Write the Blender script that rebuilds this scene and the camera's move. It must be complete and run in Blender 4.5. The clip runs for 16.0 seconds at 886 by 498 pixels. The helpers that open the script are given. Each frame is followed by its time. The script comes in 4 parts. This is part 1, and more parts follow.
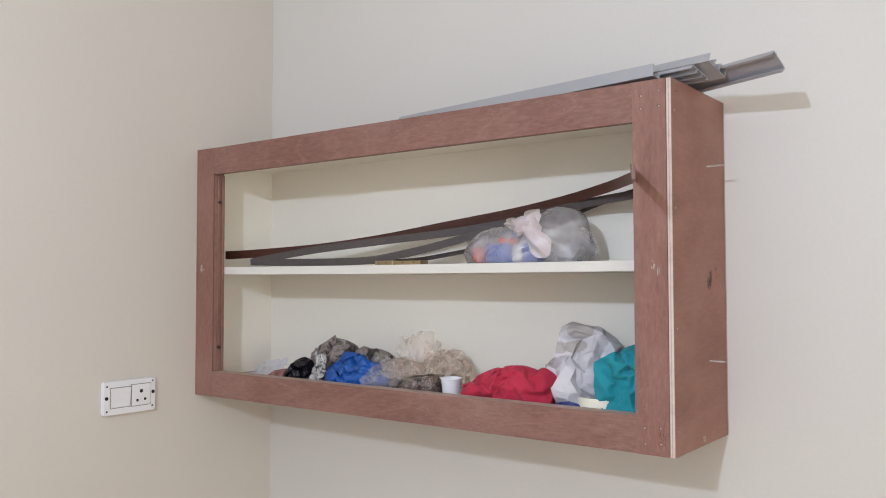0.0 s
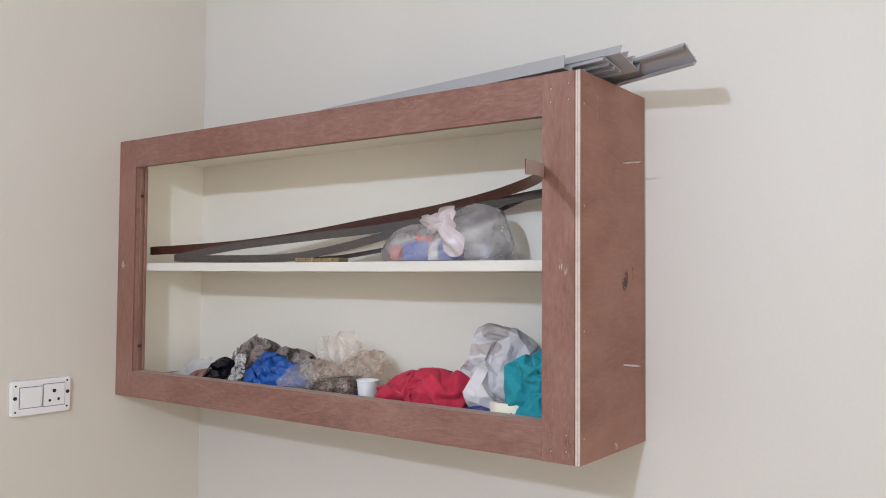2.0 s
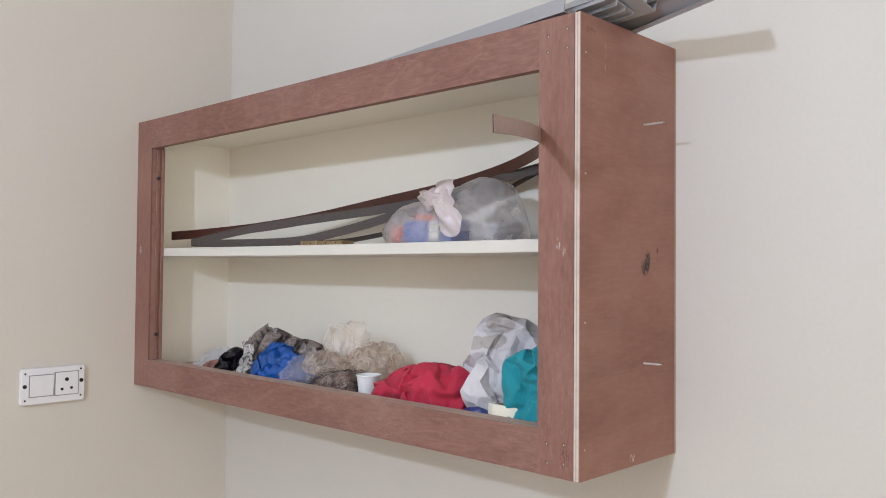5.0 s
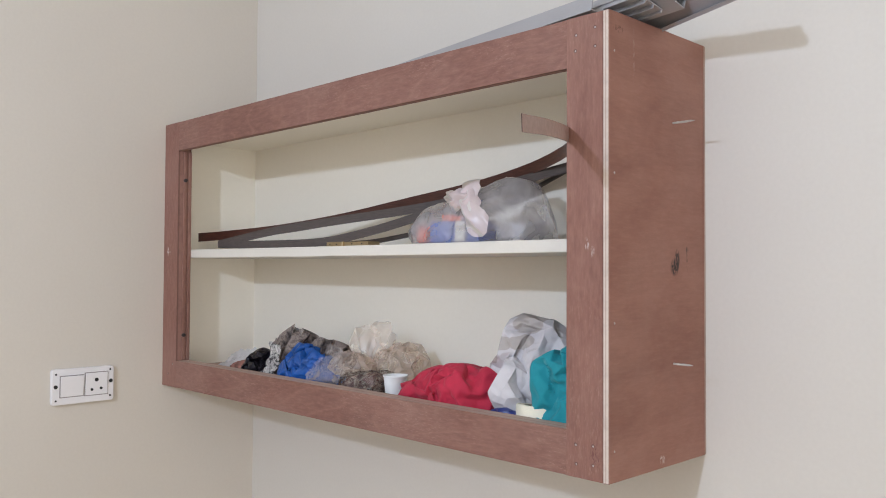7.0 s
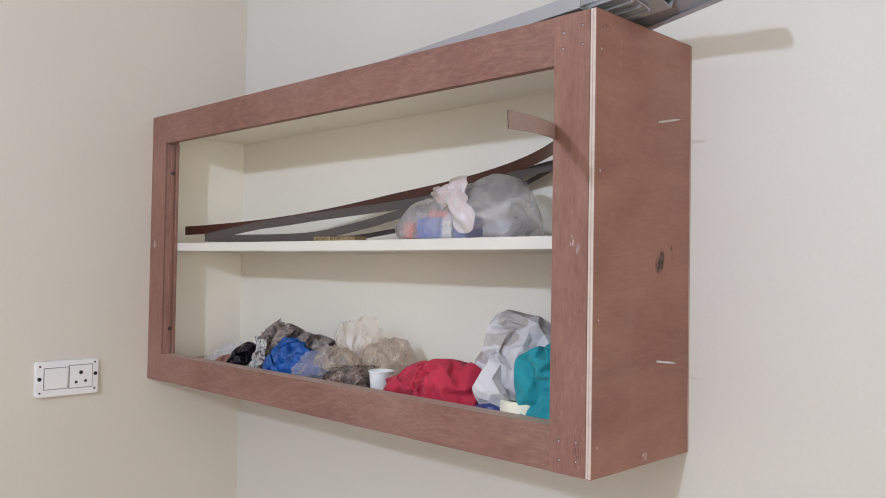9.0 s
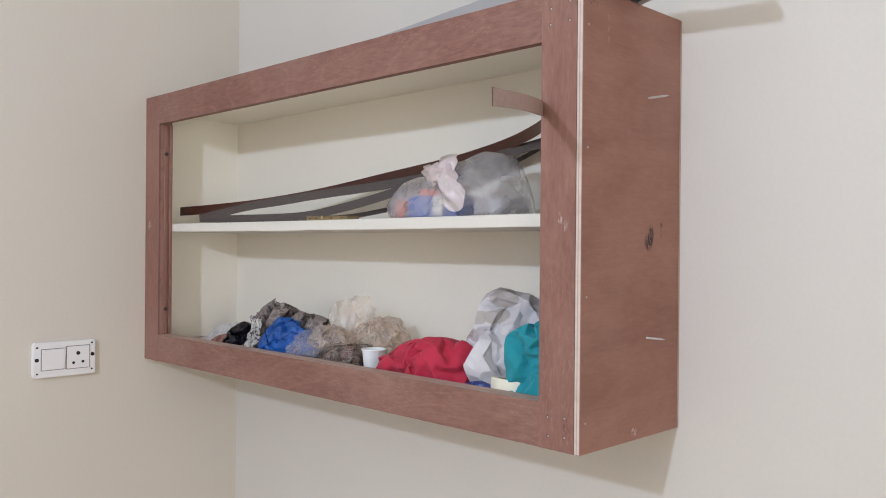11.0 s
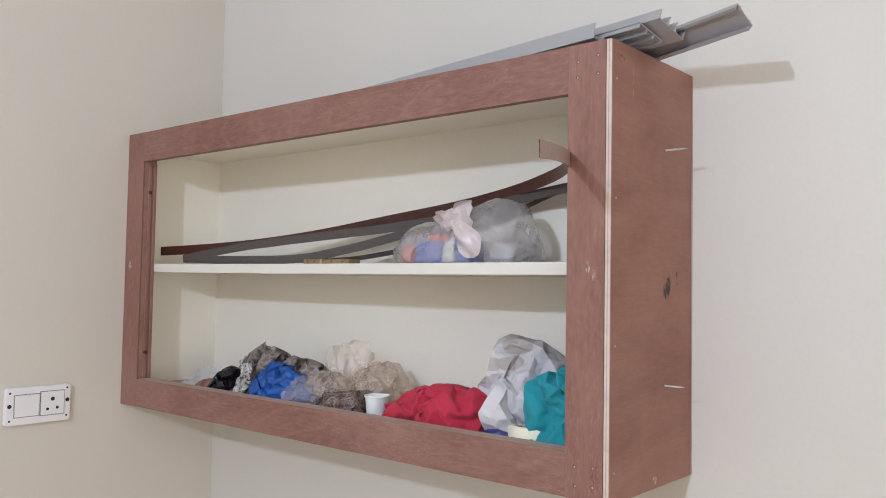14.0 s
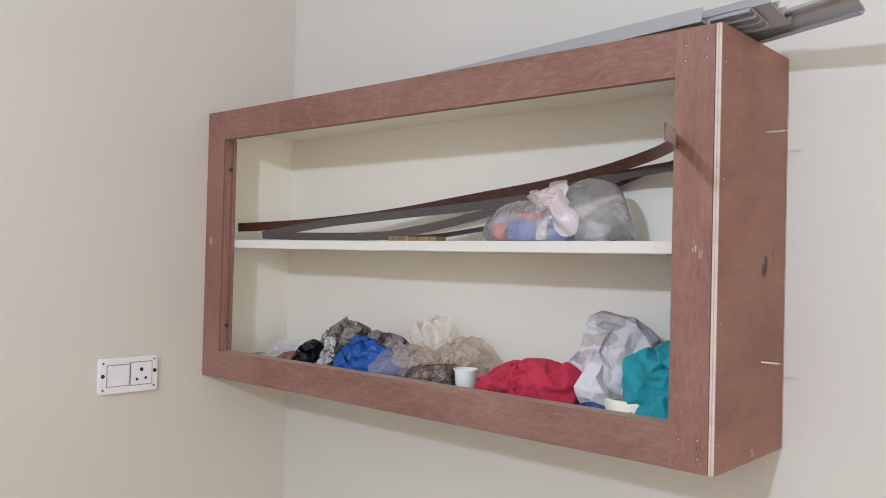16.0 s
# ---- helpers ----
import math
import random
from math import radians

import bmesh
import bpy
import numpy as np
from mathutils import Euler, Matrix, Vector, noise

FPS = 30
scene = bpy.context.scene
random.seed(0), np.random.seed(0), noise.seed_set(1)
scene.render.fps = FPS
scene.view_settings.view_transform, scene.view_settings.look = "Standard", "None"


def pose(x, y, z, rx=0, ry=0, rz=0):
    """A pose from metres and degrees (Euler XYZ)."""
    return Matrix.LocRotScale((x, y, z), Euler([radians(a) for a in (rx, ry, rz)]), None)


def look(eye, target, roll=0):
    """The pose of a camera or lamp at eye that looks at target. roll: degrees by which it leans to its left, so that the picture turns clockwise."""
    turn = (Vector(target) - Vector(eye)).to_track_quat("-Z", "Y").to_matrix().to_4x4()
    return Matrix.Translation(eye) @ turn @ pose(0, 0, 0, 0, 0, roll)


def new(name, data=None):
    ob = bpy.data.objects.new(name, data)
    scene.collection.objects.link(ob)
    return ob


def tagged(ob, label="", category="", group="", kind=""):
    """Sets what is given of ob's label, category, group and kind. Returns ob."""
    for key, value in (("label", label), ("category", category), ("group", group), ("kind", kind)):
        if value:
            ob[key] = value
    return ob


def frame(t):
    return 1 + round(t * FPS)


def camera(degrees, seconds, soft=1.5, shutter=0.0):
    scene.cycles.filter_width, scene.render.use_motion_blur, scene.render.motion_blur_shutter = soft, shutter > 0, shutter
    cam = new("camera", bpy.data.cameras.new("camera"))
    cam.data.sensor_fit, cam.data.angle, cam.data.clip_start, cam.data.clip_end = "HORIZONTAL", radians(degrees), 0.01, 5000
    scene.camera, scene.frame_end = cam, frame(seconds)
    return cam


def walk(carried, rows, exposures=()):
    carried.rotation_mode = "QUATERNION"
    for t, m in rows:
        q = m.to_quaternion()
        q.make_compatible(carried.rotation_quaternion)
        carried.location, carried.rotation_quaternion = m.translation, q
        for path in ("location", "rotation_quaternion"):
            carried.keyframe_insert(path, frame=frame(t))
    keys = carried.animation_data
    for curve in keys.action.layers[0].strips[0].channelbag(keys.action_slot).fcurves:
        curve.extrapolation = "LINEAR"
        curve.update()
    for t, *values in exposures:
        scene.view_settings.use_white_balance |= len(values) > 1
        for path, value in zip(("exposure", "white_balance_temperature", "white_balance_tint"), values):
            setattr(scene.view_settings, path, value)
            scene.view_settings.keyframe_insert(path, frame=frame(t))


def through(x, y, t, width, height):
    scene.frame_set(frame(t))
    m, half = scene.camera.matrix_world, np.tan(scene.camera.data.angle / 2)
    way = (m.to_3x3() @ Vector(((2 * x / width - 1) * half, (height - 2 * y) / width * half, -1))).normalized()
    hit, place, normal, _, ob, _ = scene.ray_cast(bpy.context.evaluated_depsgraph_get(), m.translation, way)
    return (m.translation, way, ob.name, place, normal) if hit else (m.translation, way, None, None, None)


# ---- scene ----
LENS = 57.9
cam = camera(LENS, 16.0, soft=1.0)
PATH = [
    (0, (1.682, -1.492, 1.626), (0.498, 0.118, 1.703), -0.1),
    (0.5, (1.675, -1.51, 1.621), (0.562, 0.15, 1.686), 0.7),
    (1, (1.699, -1.494, 1.619), (0.613, 0.185, 1.678), 0.9),
    (1.5, (1.739, -1.449, 1.62), (0.633, 0.216, 1.678), 0.7),
    (2, (1.76, -1.367, 1.628), (0.602, 0.262, 1.7), 0.4),
    (2.5, (1.693, -1.288, 1.627), (0.541, 0.347, 1.672), 0.3),
    (3, (1.632, -1.221, 1.623), (0.463, 0.402, 1.656), 0.9),
    (3.2, (1.668, -1.204, 1.629), (0.461, 0.391, 1.666), 1.2),
    (5.5, (1.808, -1.113, 1.612), (0.432, 0.338, 1.671), 0.3),
    (6, (1.82, -1.112, 1.614), (0.438, 0.332, 1.687), 0.2),
    (6.5, (1.799, -1.12, 1.617), (0.406, 0.314, 1.682), 0.2),
    (7, (1.79, -1.123, 1.614), (0.384, 0.299, 1.667), 0.3),
    (7.5, (1.799, -1.115, 1.612), (0.401, 0.314, 1.664), 0.4),
    (8, (1.795, -1.116, 1.613), (0.404, 0.32, 1.665), 0.6),
    (10.5, (1.798, -1.126, 1.611), (0.409, 0.313, 1.633), 1.0),
    (11, (1.81, -1.108, 1.611), (0.417, 0.328, 1.605), 0.5),
    (11.5, (1.796, -1.124, 1.616), (0.405, 0.312, 1.617), 0.8),
    (12, (1.783, -1.154, 1.618), (0.402, 0.293, 1.633), 1.5),
    (12.5, (1.766, -1.149, 1.614), (0.41, 0.321, 1.649), 1.7),
    (13, (1.766, -1.151, 1.622), (0.442, 0.347, 1.685), 1.4),
    (13.5, (1.749, -1.153, 1.622), (0.449, 0.365, 1.7), 1.3),
    (14, (1.717, -1.186, 1.624), (0.442, 0.352, 1.712), 1.0),
    (14.5, (1.663, -1.248, 1.626), (0.444, 0.335, 1.719), 0.8),
    (15, (1.633, -1.299, 1.63), (0.453, 0.313, 1.714), 1.1),
    (15.5, (1.625, -1.304, 1.629), (0.435, 0.302, 1.696), 0.9),
    (16, (1.644, -1.295, 1.623), (0.334, 0.216, 1.651), 1.4),]
walk(cam, [(t, look(eye, target, roll)) for t, eye, target, roll in PATH])

# ---- world, light, exposure ----
world = bpy.data.worlds.new("world")
scene.world = world
world.use_nodes = True
world.node_tree.nodes["Background"].inputs[0].default_value = (0.55, 0.6, 0.7, 1)
world.node_tree.nodes["Background"].inputs[1].default_value = 0.05
scene.view_settings.exposure = 0.0

LAMP = (1.36, -2.38, 2.27)


def bulb(name, place, watts, radius, colour):
    data = bpy.data.lights.new(name, "POINT")
    data.energy, data.shadow_soft_size, data.color = watts, radius, colour
    ob = new(name, data)
    ob.location = place
    return ob


bulb("wall_bulb_light", LAMP, 82.0, 0.04, (0.614, 0.745, 0.985))
# added fill lamp before the end wall, brightening the side panel; no real source
side_fill = bpy.data.lights.new("end_wall_fill", "AREA")
side_fill.shape, side_fill.size, side_fill.size_y, side_fill.energy, side_fill.color = "RECTANGLE", 1.2, 1.2, 25.0, (0.985, 0.98, 0.935)
side_fill_ob = new("end_wall_fill", side_fill)
side_fill_ob.matrix_world = look((3.95, -1.6, 1.5), (0.0, -1.2, 1.5))

# ---- materials ----


def material(name):
    m = bpy.data.materials.new(name)
    m.use_nodes = True
    return m, m.node_tree.nodes, m.node_tree.links, m.node_tree.nodes["Principled BSDF"]


def node(nodes, kind, **values):
    n = nodes.new(kind)
    for key, value in values.items():
        n.inputs[key].default_value = value
    return n


def coords(nodes, links, scale=(1, 1, 1), turn=(0, 0, 0), shift=(0, 0, 0)):
    tc = nodes.new("ShaderNodeTexCoord")
    mp = nodes.new("ShaderNodeMapping")
    mp.inputs["Scale"].default_value, mp.inputs["Rotation"].default_value, mp.inputs["Location"].default_value = scale, turn, shift
    links.new(tc.outputs["Object"], mp.inputs["Vector"])
    return mp.outputs["Vector"]


def noise_tex(nodes, links, vec, scale, detail=4.0, rough=0.55, distort=0.0):
    n = nodes.new("ShaderNodeTexNoise")
    n.inputs["Scale"].default_value, n.inputs["Detail"].default_value = scale, detail
    n.inputs["Roughness"].default_value, n.inputs["Distortion"].default_value = rough, distort
    links.new(vec, n.inputs["Vector"])
    return n.outputs["Fac"]


def ramp(nodes, links, fac, stops):
    r = nodes.new("ShaderNodeValToRGB")
    e = r.color_ramp.elements
    while len(e) < len(stops):
        e.new(0.5)
    for item, (pos, col) in zip(e, stops):
        item.position = pos
        item.color = (*col, 1) if len(col) == 3 else col
    links.new(fac, r.inputs["Fac"])
    return r.outputs["Color"]


def blend(nodes, links, fac, a, b, mode="MIX"):
    n = nodes.new("ShaderNodeMix")
    n.data_type, n.blend_type = "RGBA", mode
    for sock, val in ((n.inputs["Factor"], fac), (n.inputs["A"], a), (n.inputs["B"], b)):
        if isinstance(val, (int, float)):
            sock.default_value = val
        elif isinstance(val, tuple):
            sock.default_value = (*val, 1)
        else:
            links.new(val, sock)
    return n.outputs["Result"]


def bump(nodes, links, bsdf, height, strength, distance, under=None):
    b = node(nodes, "ShaderNodeBump", Strength=strength, Distance=distance)
    links.new(height, b.inputs["Height"])
    if under is not None:
        links.new(under, b.inputs["Normal"])
    links.new(b.outputs["Normal"], bsdf.inputs["Normal"])
    return b.outputs["Normal"]


def crinkle(nodes, links, bsdf, strength, scale, under=None):
    """Sharp creases of crumpled film, paper or thin cloth, at two sizes."""
    tc = nodes.new("ShaderNodeTexCoord")
    warp = nodes.new("ShaderNodeTexNoise")
    warp.inputs["Scale"].default_value = scale * 0.5
    links.new(tc.outputs["Object"], warp.inputs["Vector"])
    add = nodes.new("ShaderNodeVectorMath")
    add.operation = "MULTIPLY_ADD"
    links.new(warp.outputs["Color"], add.inputs[0])
    add.inputs[1].default_value = (0.6 / scale,) * 3
    links.new(tc.outputs["Object"], add.inputs[2])
    normal = under
    for k, share in ((1.0, 1.0), (2.7, 0.6)):
        v = nodes.new("ShaderNodeTexVoronoi")
        v.feature = "DISTANCE_TO_EDGE"
        v.inputs["Scale"].default_value = scale * k
        links.new(add.outputs[0], v.inputs["Vector"])
        b = node(nodes, "ShaderNodeBump", Strength=strength * share, Distance=0.25 / (scale * k))
        links.new(v.outputs["Distance"], b.inputs["Height"])
        if normal is not None:
            links.new(normal, b.inputs["Normal"])
        normal = b.outputs["Normal"]
    for one in (bsdf if isinstance(bsdf, (list, tuple)) else (bsdf,)):
        links.new(normal, one.inputs["Normal"])
    return normal


def paint(name, base, other, rough=0.6, lumps=0.35):
    """Rolled wall paint over trowelled putty."""
    m, n, l, p = material(name)
    v = coords(n, l)
    big = noise_tex(n, l, v, 2.2, 3.0)
    col = ramp(n, l, big, [(0.3, base), (0.75, other)])
    fine = noise_tex(n, l, v, 160.0, 3.0)
    col = blend(n, l, 0.02, col, ramp(n, l, fine, [(0.35, (0.3, 0.3, 0.3)), (0.65, (0.95, 0.95, 0.95))]))
    l.new(col, p.inputs["Base Color"])
    p.inputs["Roughness"].default_value = rough
    n1 = bump(n, l, p, noise_tex(n, l, v, 9.0, 2.0), lumps, 0.002)
    bump(n, l, p, fine, 0.05, 0.0005, n1)
    return m


def veneer(name, axis, marks=(), fleck_by=0.22, streak=1.0, lean=0.0, contour=0.0, tone=1.0):
    """Reddish plywood face veneer, unpolished; axis is the way of the grain; lean: degrees by which the figure runs askew.
    fleck_by: pale filler in the pores; contour: thin wavy lines of a flat-sawn figure; tone: how pale this board is. marks: (x, y, z, three radii, colour, strength)."""
    m, n, l, p = material(name)

    def along(a, b):
        return {"x": (a, b, b), "z": (b, b, a), "y": (b, a, b)}[axis]

    turn = (0, radians(lean), 0)
    figure = noise_tex(n, l, coords(n, l, along(2.2, 6.5), turn), 1.7, 4.0, 0.55, 0.9)
    col = ramp(n, l, figure, [(0.25, (0.225, 0.107, 0.079)), (0.5, (0.300, 0.150, 0.112)), (0.75, (0.372, 0.200, 0.152))])
    # broad soft clouds of redder and browner wood
    cloud = noise_tex(n, l, coords(n, l, (1, 1, 1), turn, (5, 2, 1)), 11.0, 3.0, 0.6, 0.5)
    col = blend(n, l, ramp(n, l, cloud, [(0.40, (0, 0, 0)), (0.68, (0.34, 0.34, 0.34))]), col, (0.240, 0.100, 0.074))
    grain = noise_tex(n, l, coords(n, l, along(30, 260)), 1.0, 5.0, 0.65)
    col = blend(n, l, 0.24 * streak, col, ramp(n, l, grain, [(0.30, (0.13, 0.055, 0.042)), (0.5, (0.25, 0.117, 0.090)), (0.68, (0.43, 0.25, 0.20))]))
    mottle = noise_tex(n, l, coords(n, l, along(45, 150), turn), 1.0, 4.0, 0.7, 0.15)
    col = blend(n, l, 0.22 * streak, col, ramp(n, l, mottle, [(0.34, (0.13, 0.052, 0.040)), (0.5, (0.26, 0.12, 0.092)), (0.66, (0.43, 0.235, 0.185))]))
    if contour:
        level = noise_tex(n, l, coords(n, l, along(2.6, 11), (0, radians(4), 0), (2, 3, 0.4)), 1.0, 2.0, 0.4, 0.3)
        rings = n.new("ShaderNodeMath")
        rings.operation = "PINGPONG"
        scaled = n.new("ShaderNodeMath")
        scaled.operation = "MULTIPLY"
        l.new(level, scaled.inputs[0])
        scaled.inputs[1].default_value = 9.0
        l.new(scaled.outputs[0], rings.inputs[0])
        rings.inputs[1].default_value = 0.5
        col = blend(n, l, ramp(n, l, rings.outputs[0], [(0.0, (contour,) * 3), (0.10, (0, 0, 0))]), col, (0.42, 0.22, 0.17))
    col = blend(n, l, 1.0, col, (tone, tone * 0.97, tone * 0.97), "MULTIPLY")
    # pale flecks of filler in the pores
    fleck = noise_tex(n, l, coords(n, l, along(170, 620)), 1.0, 2.0, 0.5)
    patch = noise_tex(n, l, coords(n, l, shift=(1, 4, 2)), 6.0, 3.0)
    both = n.new("ShaderNodeMath")
    both.operation = "MULTIPLY"
    l.new(ramp(n, l, fleck, [(0.58, (0, 0, 0)), (0.68, (1, 1, 1))]), both.inputs[0])
    l.new(ramp(n, l, patch, [(0.42, (0.02, 0.02, 0.02)), (0.60, (fleck_by,) * 3)]), both.inputs[1])
    col = blend(n, l, both.outputs[0], col, (0.52, 0.35, 0.29))
    # dusty bloom
    dust = noise_tex(n, l, coords(n, l, shift=(3, 1, 2)), 4.5, 5.0, 0.65)
    col = blend(n, l, ramp(n, l, dust, [(0.45, (0, 0, 0)), (0.8, (0.35, 0.35, 0.35))]), col, (0.40, 0.25, 0.205))
    for x, y, z, sx, sy, sz, colour, hard in marks:
        v = coords(n, l, (1 / sx, 1 / sy, 1 / sz), (0, 0, 0), (-x / sx, -y / sy, -z / sz))
        g = n.new("ShaderNodeTexGradient")
        g.gradient_type = "SPHERICAL"
        l.new(v, g.inputs["Vector"])
        rough = noise_tex(n, l, coords(n, l, (420, 420, 130)), 1.0, 3.0, 0.7)
        k = n.new("ShaderNodeMath")
        k.operation = "MULTIPLY"
        l.new(g.outputs["Fac"], k.inputs[0])
        l.new(ramp(n, l, rough, [(0.42, (0, 0, 0)), (0.50, (1, 1, 1))] if hard > 0.82 else [(0.50, (0, 0, 0)), (0.60, (1, 1, 1))]), k.inputs[1])
        col = blend(n, l, ramp(n, l, k.outputs[0], [(0.02, (0, 0, 0)), (0.4, (hard, hard, hard))]), col, colour)
    l.new(col, p.inputs["Base Color"])
    p.inputs["Roughness"].default_value = 0.62
    p.inputs["Specular IOR Level"].default_value = 0.35
    bump(n, l, p, grain, 0.2, 0.0005)
    return m


def ply_edge(name, axis, pale, dark, thickness, start, wear=0.35):
    """The layered cut edge of plywood; axis runs through the board's thickness."""
    m, n, l, p = material(name)
    tc = n.new("ShaderNodeTexCoord")
    sep = n.new("ShaderNodeSeparateXYZ")
    l.new(tc.outputs["Object"], sep.inputs[0])
    k = n.new("ShaderNodeMath")
    k.operation = "MULTIPLY_ADD"
    l.new(sep.outputs["XYZ".index(axis.upper())], k.inputs[0])
    k.inputs[1].default_value, k.inputs[2].default_value = 1 / thickness, -start / thickness
    r = n.new("ShaderNodeValToRGB")
    r.color_ramp.interpolation = "LINEAR"
    e = r.color_ramp.elements
    stops = [(0.0, dark), (0.10, dark), (0.16, pale), (0.36, pale), (0.42, dark), (0.50, dark), (0.56, pale), (0.84, pale), (0.90, dark), (1.0, dark)]
    while len(e) < len(stops):
        e.new(0.5)
    for item, (pos, c) in zip(e, stops):
        item.position, item.color = pos, (*c, 1)
    l.new(k.outputs[0], r.inputs["Fac"])
    w = noise_tex(n, l, coords(n, l), 55.0, 5.0, 0.7)
    col = blend(n, l, ramp(n, l, w, [(0.45, (0, 0, 0)), (0.75, (wear, wear, wear))]), r.outputs["Color"], tuple(0.45 * c for c in dark))
    l.new(col, p.inputs["Base Color"])
    p.inputs["Roughness"].default_value = 0.75
    bump(n, l, p, w, 0.4, 0.0008)
    return m


def plain(name, base, rough=0.5, metal=0.0, vary=0.18, scale=60.0, bump_by=0.1, stretch=(1, 1, 1), spec=0.5, creased=0.0, crease_scale=45.0):
    m, n, l, p = material(name)
    v = coords(n, l, stretch)
    f = noise_tex(n, l, v, scale, 4.0)
    col = ramp(n, l, f, [(0.3, tuple(c * (1 - vary) for c in base)), (0.7, tuple(min(1, c * (1 + vary)) for c in base))])
    l.new(col, p.inputs["Base Color"])
    p.inputs["Roughness"].default_value, p.inputs["Metallic"].default_value = rough, metal
    p.inputs["Specular IOR Level"].default_value = spec
    if bump_by:
        bump(n, l, p, f, bump_by, 0.0006)
    if creased:
        crinkle(n, l, p, creased, crease_scale)
    return m


def cloth(name, base, sheen=0.1):
    """Thin non-woven cloth with a dimpled weave."""
    m, n, l, p = material(name)
    v = coords(n, l)
    f = noise_tex(n, l, v, 24.0, 5.0, 0.6)
    col = ramp(n, l, f, [(0.3, tuple(c * 0.84 for c in base)), (0.7, tuple(min(1, c * 1.12) for c in base))])
    l.new(col, p.inputs["Base Color"])
    p.inputs["Roughness"].default_value = 0.8
    p.inputs["Sheen Weight"].default_value = sheen
    wv = n.new("ShaderNodeTexVoronoi")
    wv.inputs["Scale"].default_value = 700.0
    l.new(v, wv.inputs["Vector"])
    n1 = bump(n, l, p, wv.outputs["Distance"], 0.18, 0.0006)
    crinkle(n, l, p, 0.10, 30.0, n1)
    return m


def film(name, tint, cloud, glossy=0.25, rough=0.25, through=(1, 1, 1)):
    """Thin milky plastic film: part of the light goes straight through, part is scattered."""
    m, n, l, p = material(name)
    n.remove(p)
    out = n["Material Output"]
    v = coords(n, l)
    wr = noise_tex(n, l, coords(n, l, (1, 1, 0.6)), 30.0, 2.0, 0.5, 0.6)
    bp = node(n, "ShaderNodeBump", Strength=0.25, Distance=0.003)
    l.new(wr, bp.inputs["Height"])
    clear = n.new("ShaderNodeBsdfTransparent")
    clear.inputs[0].default_value = (*through, 1)
    dif = node(n, "ShaderNodeBsdfDiffuse", Color=(*tint, 1))
    tra = node(n, "ShaderNodeBsdfTranslucent", Color=(*tint, 1))
    gls = node(n, "ShaderNodeBsdfGlossy", Roughness=rough)
    gls.inputs["Color"].default_value = (0.9, 0.9, 0.9, 1)
    crinkle(n, l, (dif, tra, gls), 0.16, 26.0, bp.outputs[0])
    a = node(n, "ShaderNodeMixShader", Fac=0.42)
    l.new(dif.outputs[0], a.inputs[1])
    l.new(tra.outputs[0], a.inputs[2])
    b = n.new("ShaderNodeMixShader")
    f = noise_tex(n, l, v, 28.0, 3.0, 0.5, 0.8)
    low, high = max(0.0, cloud - 0.07), min(1.0, cloud + 0.09)
    l.new(ramp(n, l, f, [(0.32, (low,) * 3), (0.68, (high,) * 3)]), b.inputs[0])
    l.new(clear.outputs[0], b.inputs[1])
    l.new(a.outputs[0], b.inputs[2])
    fr = node(n, "ShaderNodeFresnel", IOR=1.35)
    l.new(bp.outputs[0], fr.inputs["Normal"])
    k = n.new("ShaderNodeMath")
    k.operation = "MULTIPLY_ADD"
    l.new(fr.outputs[0], k.inputs[0])
    k.inputs[1].default_value, k.inputs[2].default_value = glossy, 0.02
    c = n.new("ShaderNodeMixShader")
    l.new(k.outputs[0], c.inputs[0])
    l.new(b.outputs[0], c.inputs[1])
    l.new(gls.outputs[0], c.inputs[2])
    l.new(c.outputs[0], out.inputs["Surface"])
    return m


def newsprint(name, pale=(0.31, 0.245, 0.215), dark=(0.035, 0.022, 0.02), bold=0.0):
    """Greyish newspaper with photo patches and unreadable lines of print."""
    m, n, l, p = material(name)
    v = coords(n, l, (1, 1, 1), (0.5, 0.3, 0.6))
    patch = noise_tex(n, l, v, 30.0, 3.0, 0.6, 0.8)
    col = ramp(n, l, patch, [(0.36, dark), (0.45, tuple(0.5 * (a + b) for a, b in zip(dark, pale))), (0.50, pale), (0.60, tuple(0.75 * c for c in pale)), (0.68, dark)])
    w = n.new("ShaderNodeTexWave")
    w.inputs["Scale"].default_value, w.inputs["Distortion"].default_value = 150.0, 1.5
    l.new(v, w.inputs["Vector"])
    words = noise_tex(n, l, v, 260.0, 1.0)
    both = n.new("ShaderNodeMath")
    both.operation = "MULTIPLY"
    l.new(ramp(n, l, w.outputs["Fac"], [(0.5, (0, 0, 0)), (0.62, (0.6, 0.6, 0.6))]), both.inputs[0])
    l.new(ramp(n, l, words, [(0.42, (0, 0, 0)), (0.5, (1, 1, 1))]), both.inputs[1])
    col = blend(n, l, both.outputs[0], col, (0.07, 0.06, 0.06))
    if bold:
        script = noise_tex(n, l, coords(n, l, (95, 60, 130), (0.2, 0.1, 0.3)), 1.0, 2.0, 0.5, 1.2)
        rows = noise_tex(n, l, coords(n, l), 28.0, 1.0)
        area = n.new("ShaderNodeMath")
        area.operation = "MULTIPLY"
        l.new(ramp(n, l, script, [(0.53, (0, 0, 0)), (0.57, (bold,) * 3)]), area.inputs[0])
        l.new(ramp(n, l, rows, [(0.36, (0, 0, 0)), (0.44, (1, 1, 1))]), area.inputs[1])
        col = blend(n, l, area.outputs[0], col, (0.03, 0.025, 0.03))
    l.new(col, p.inputs["Base Color"])
    p.inputs["Roughness"].default_value = 0.8
    return m


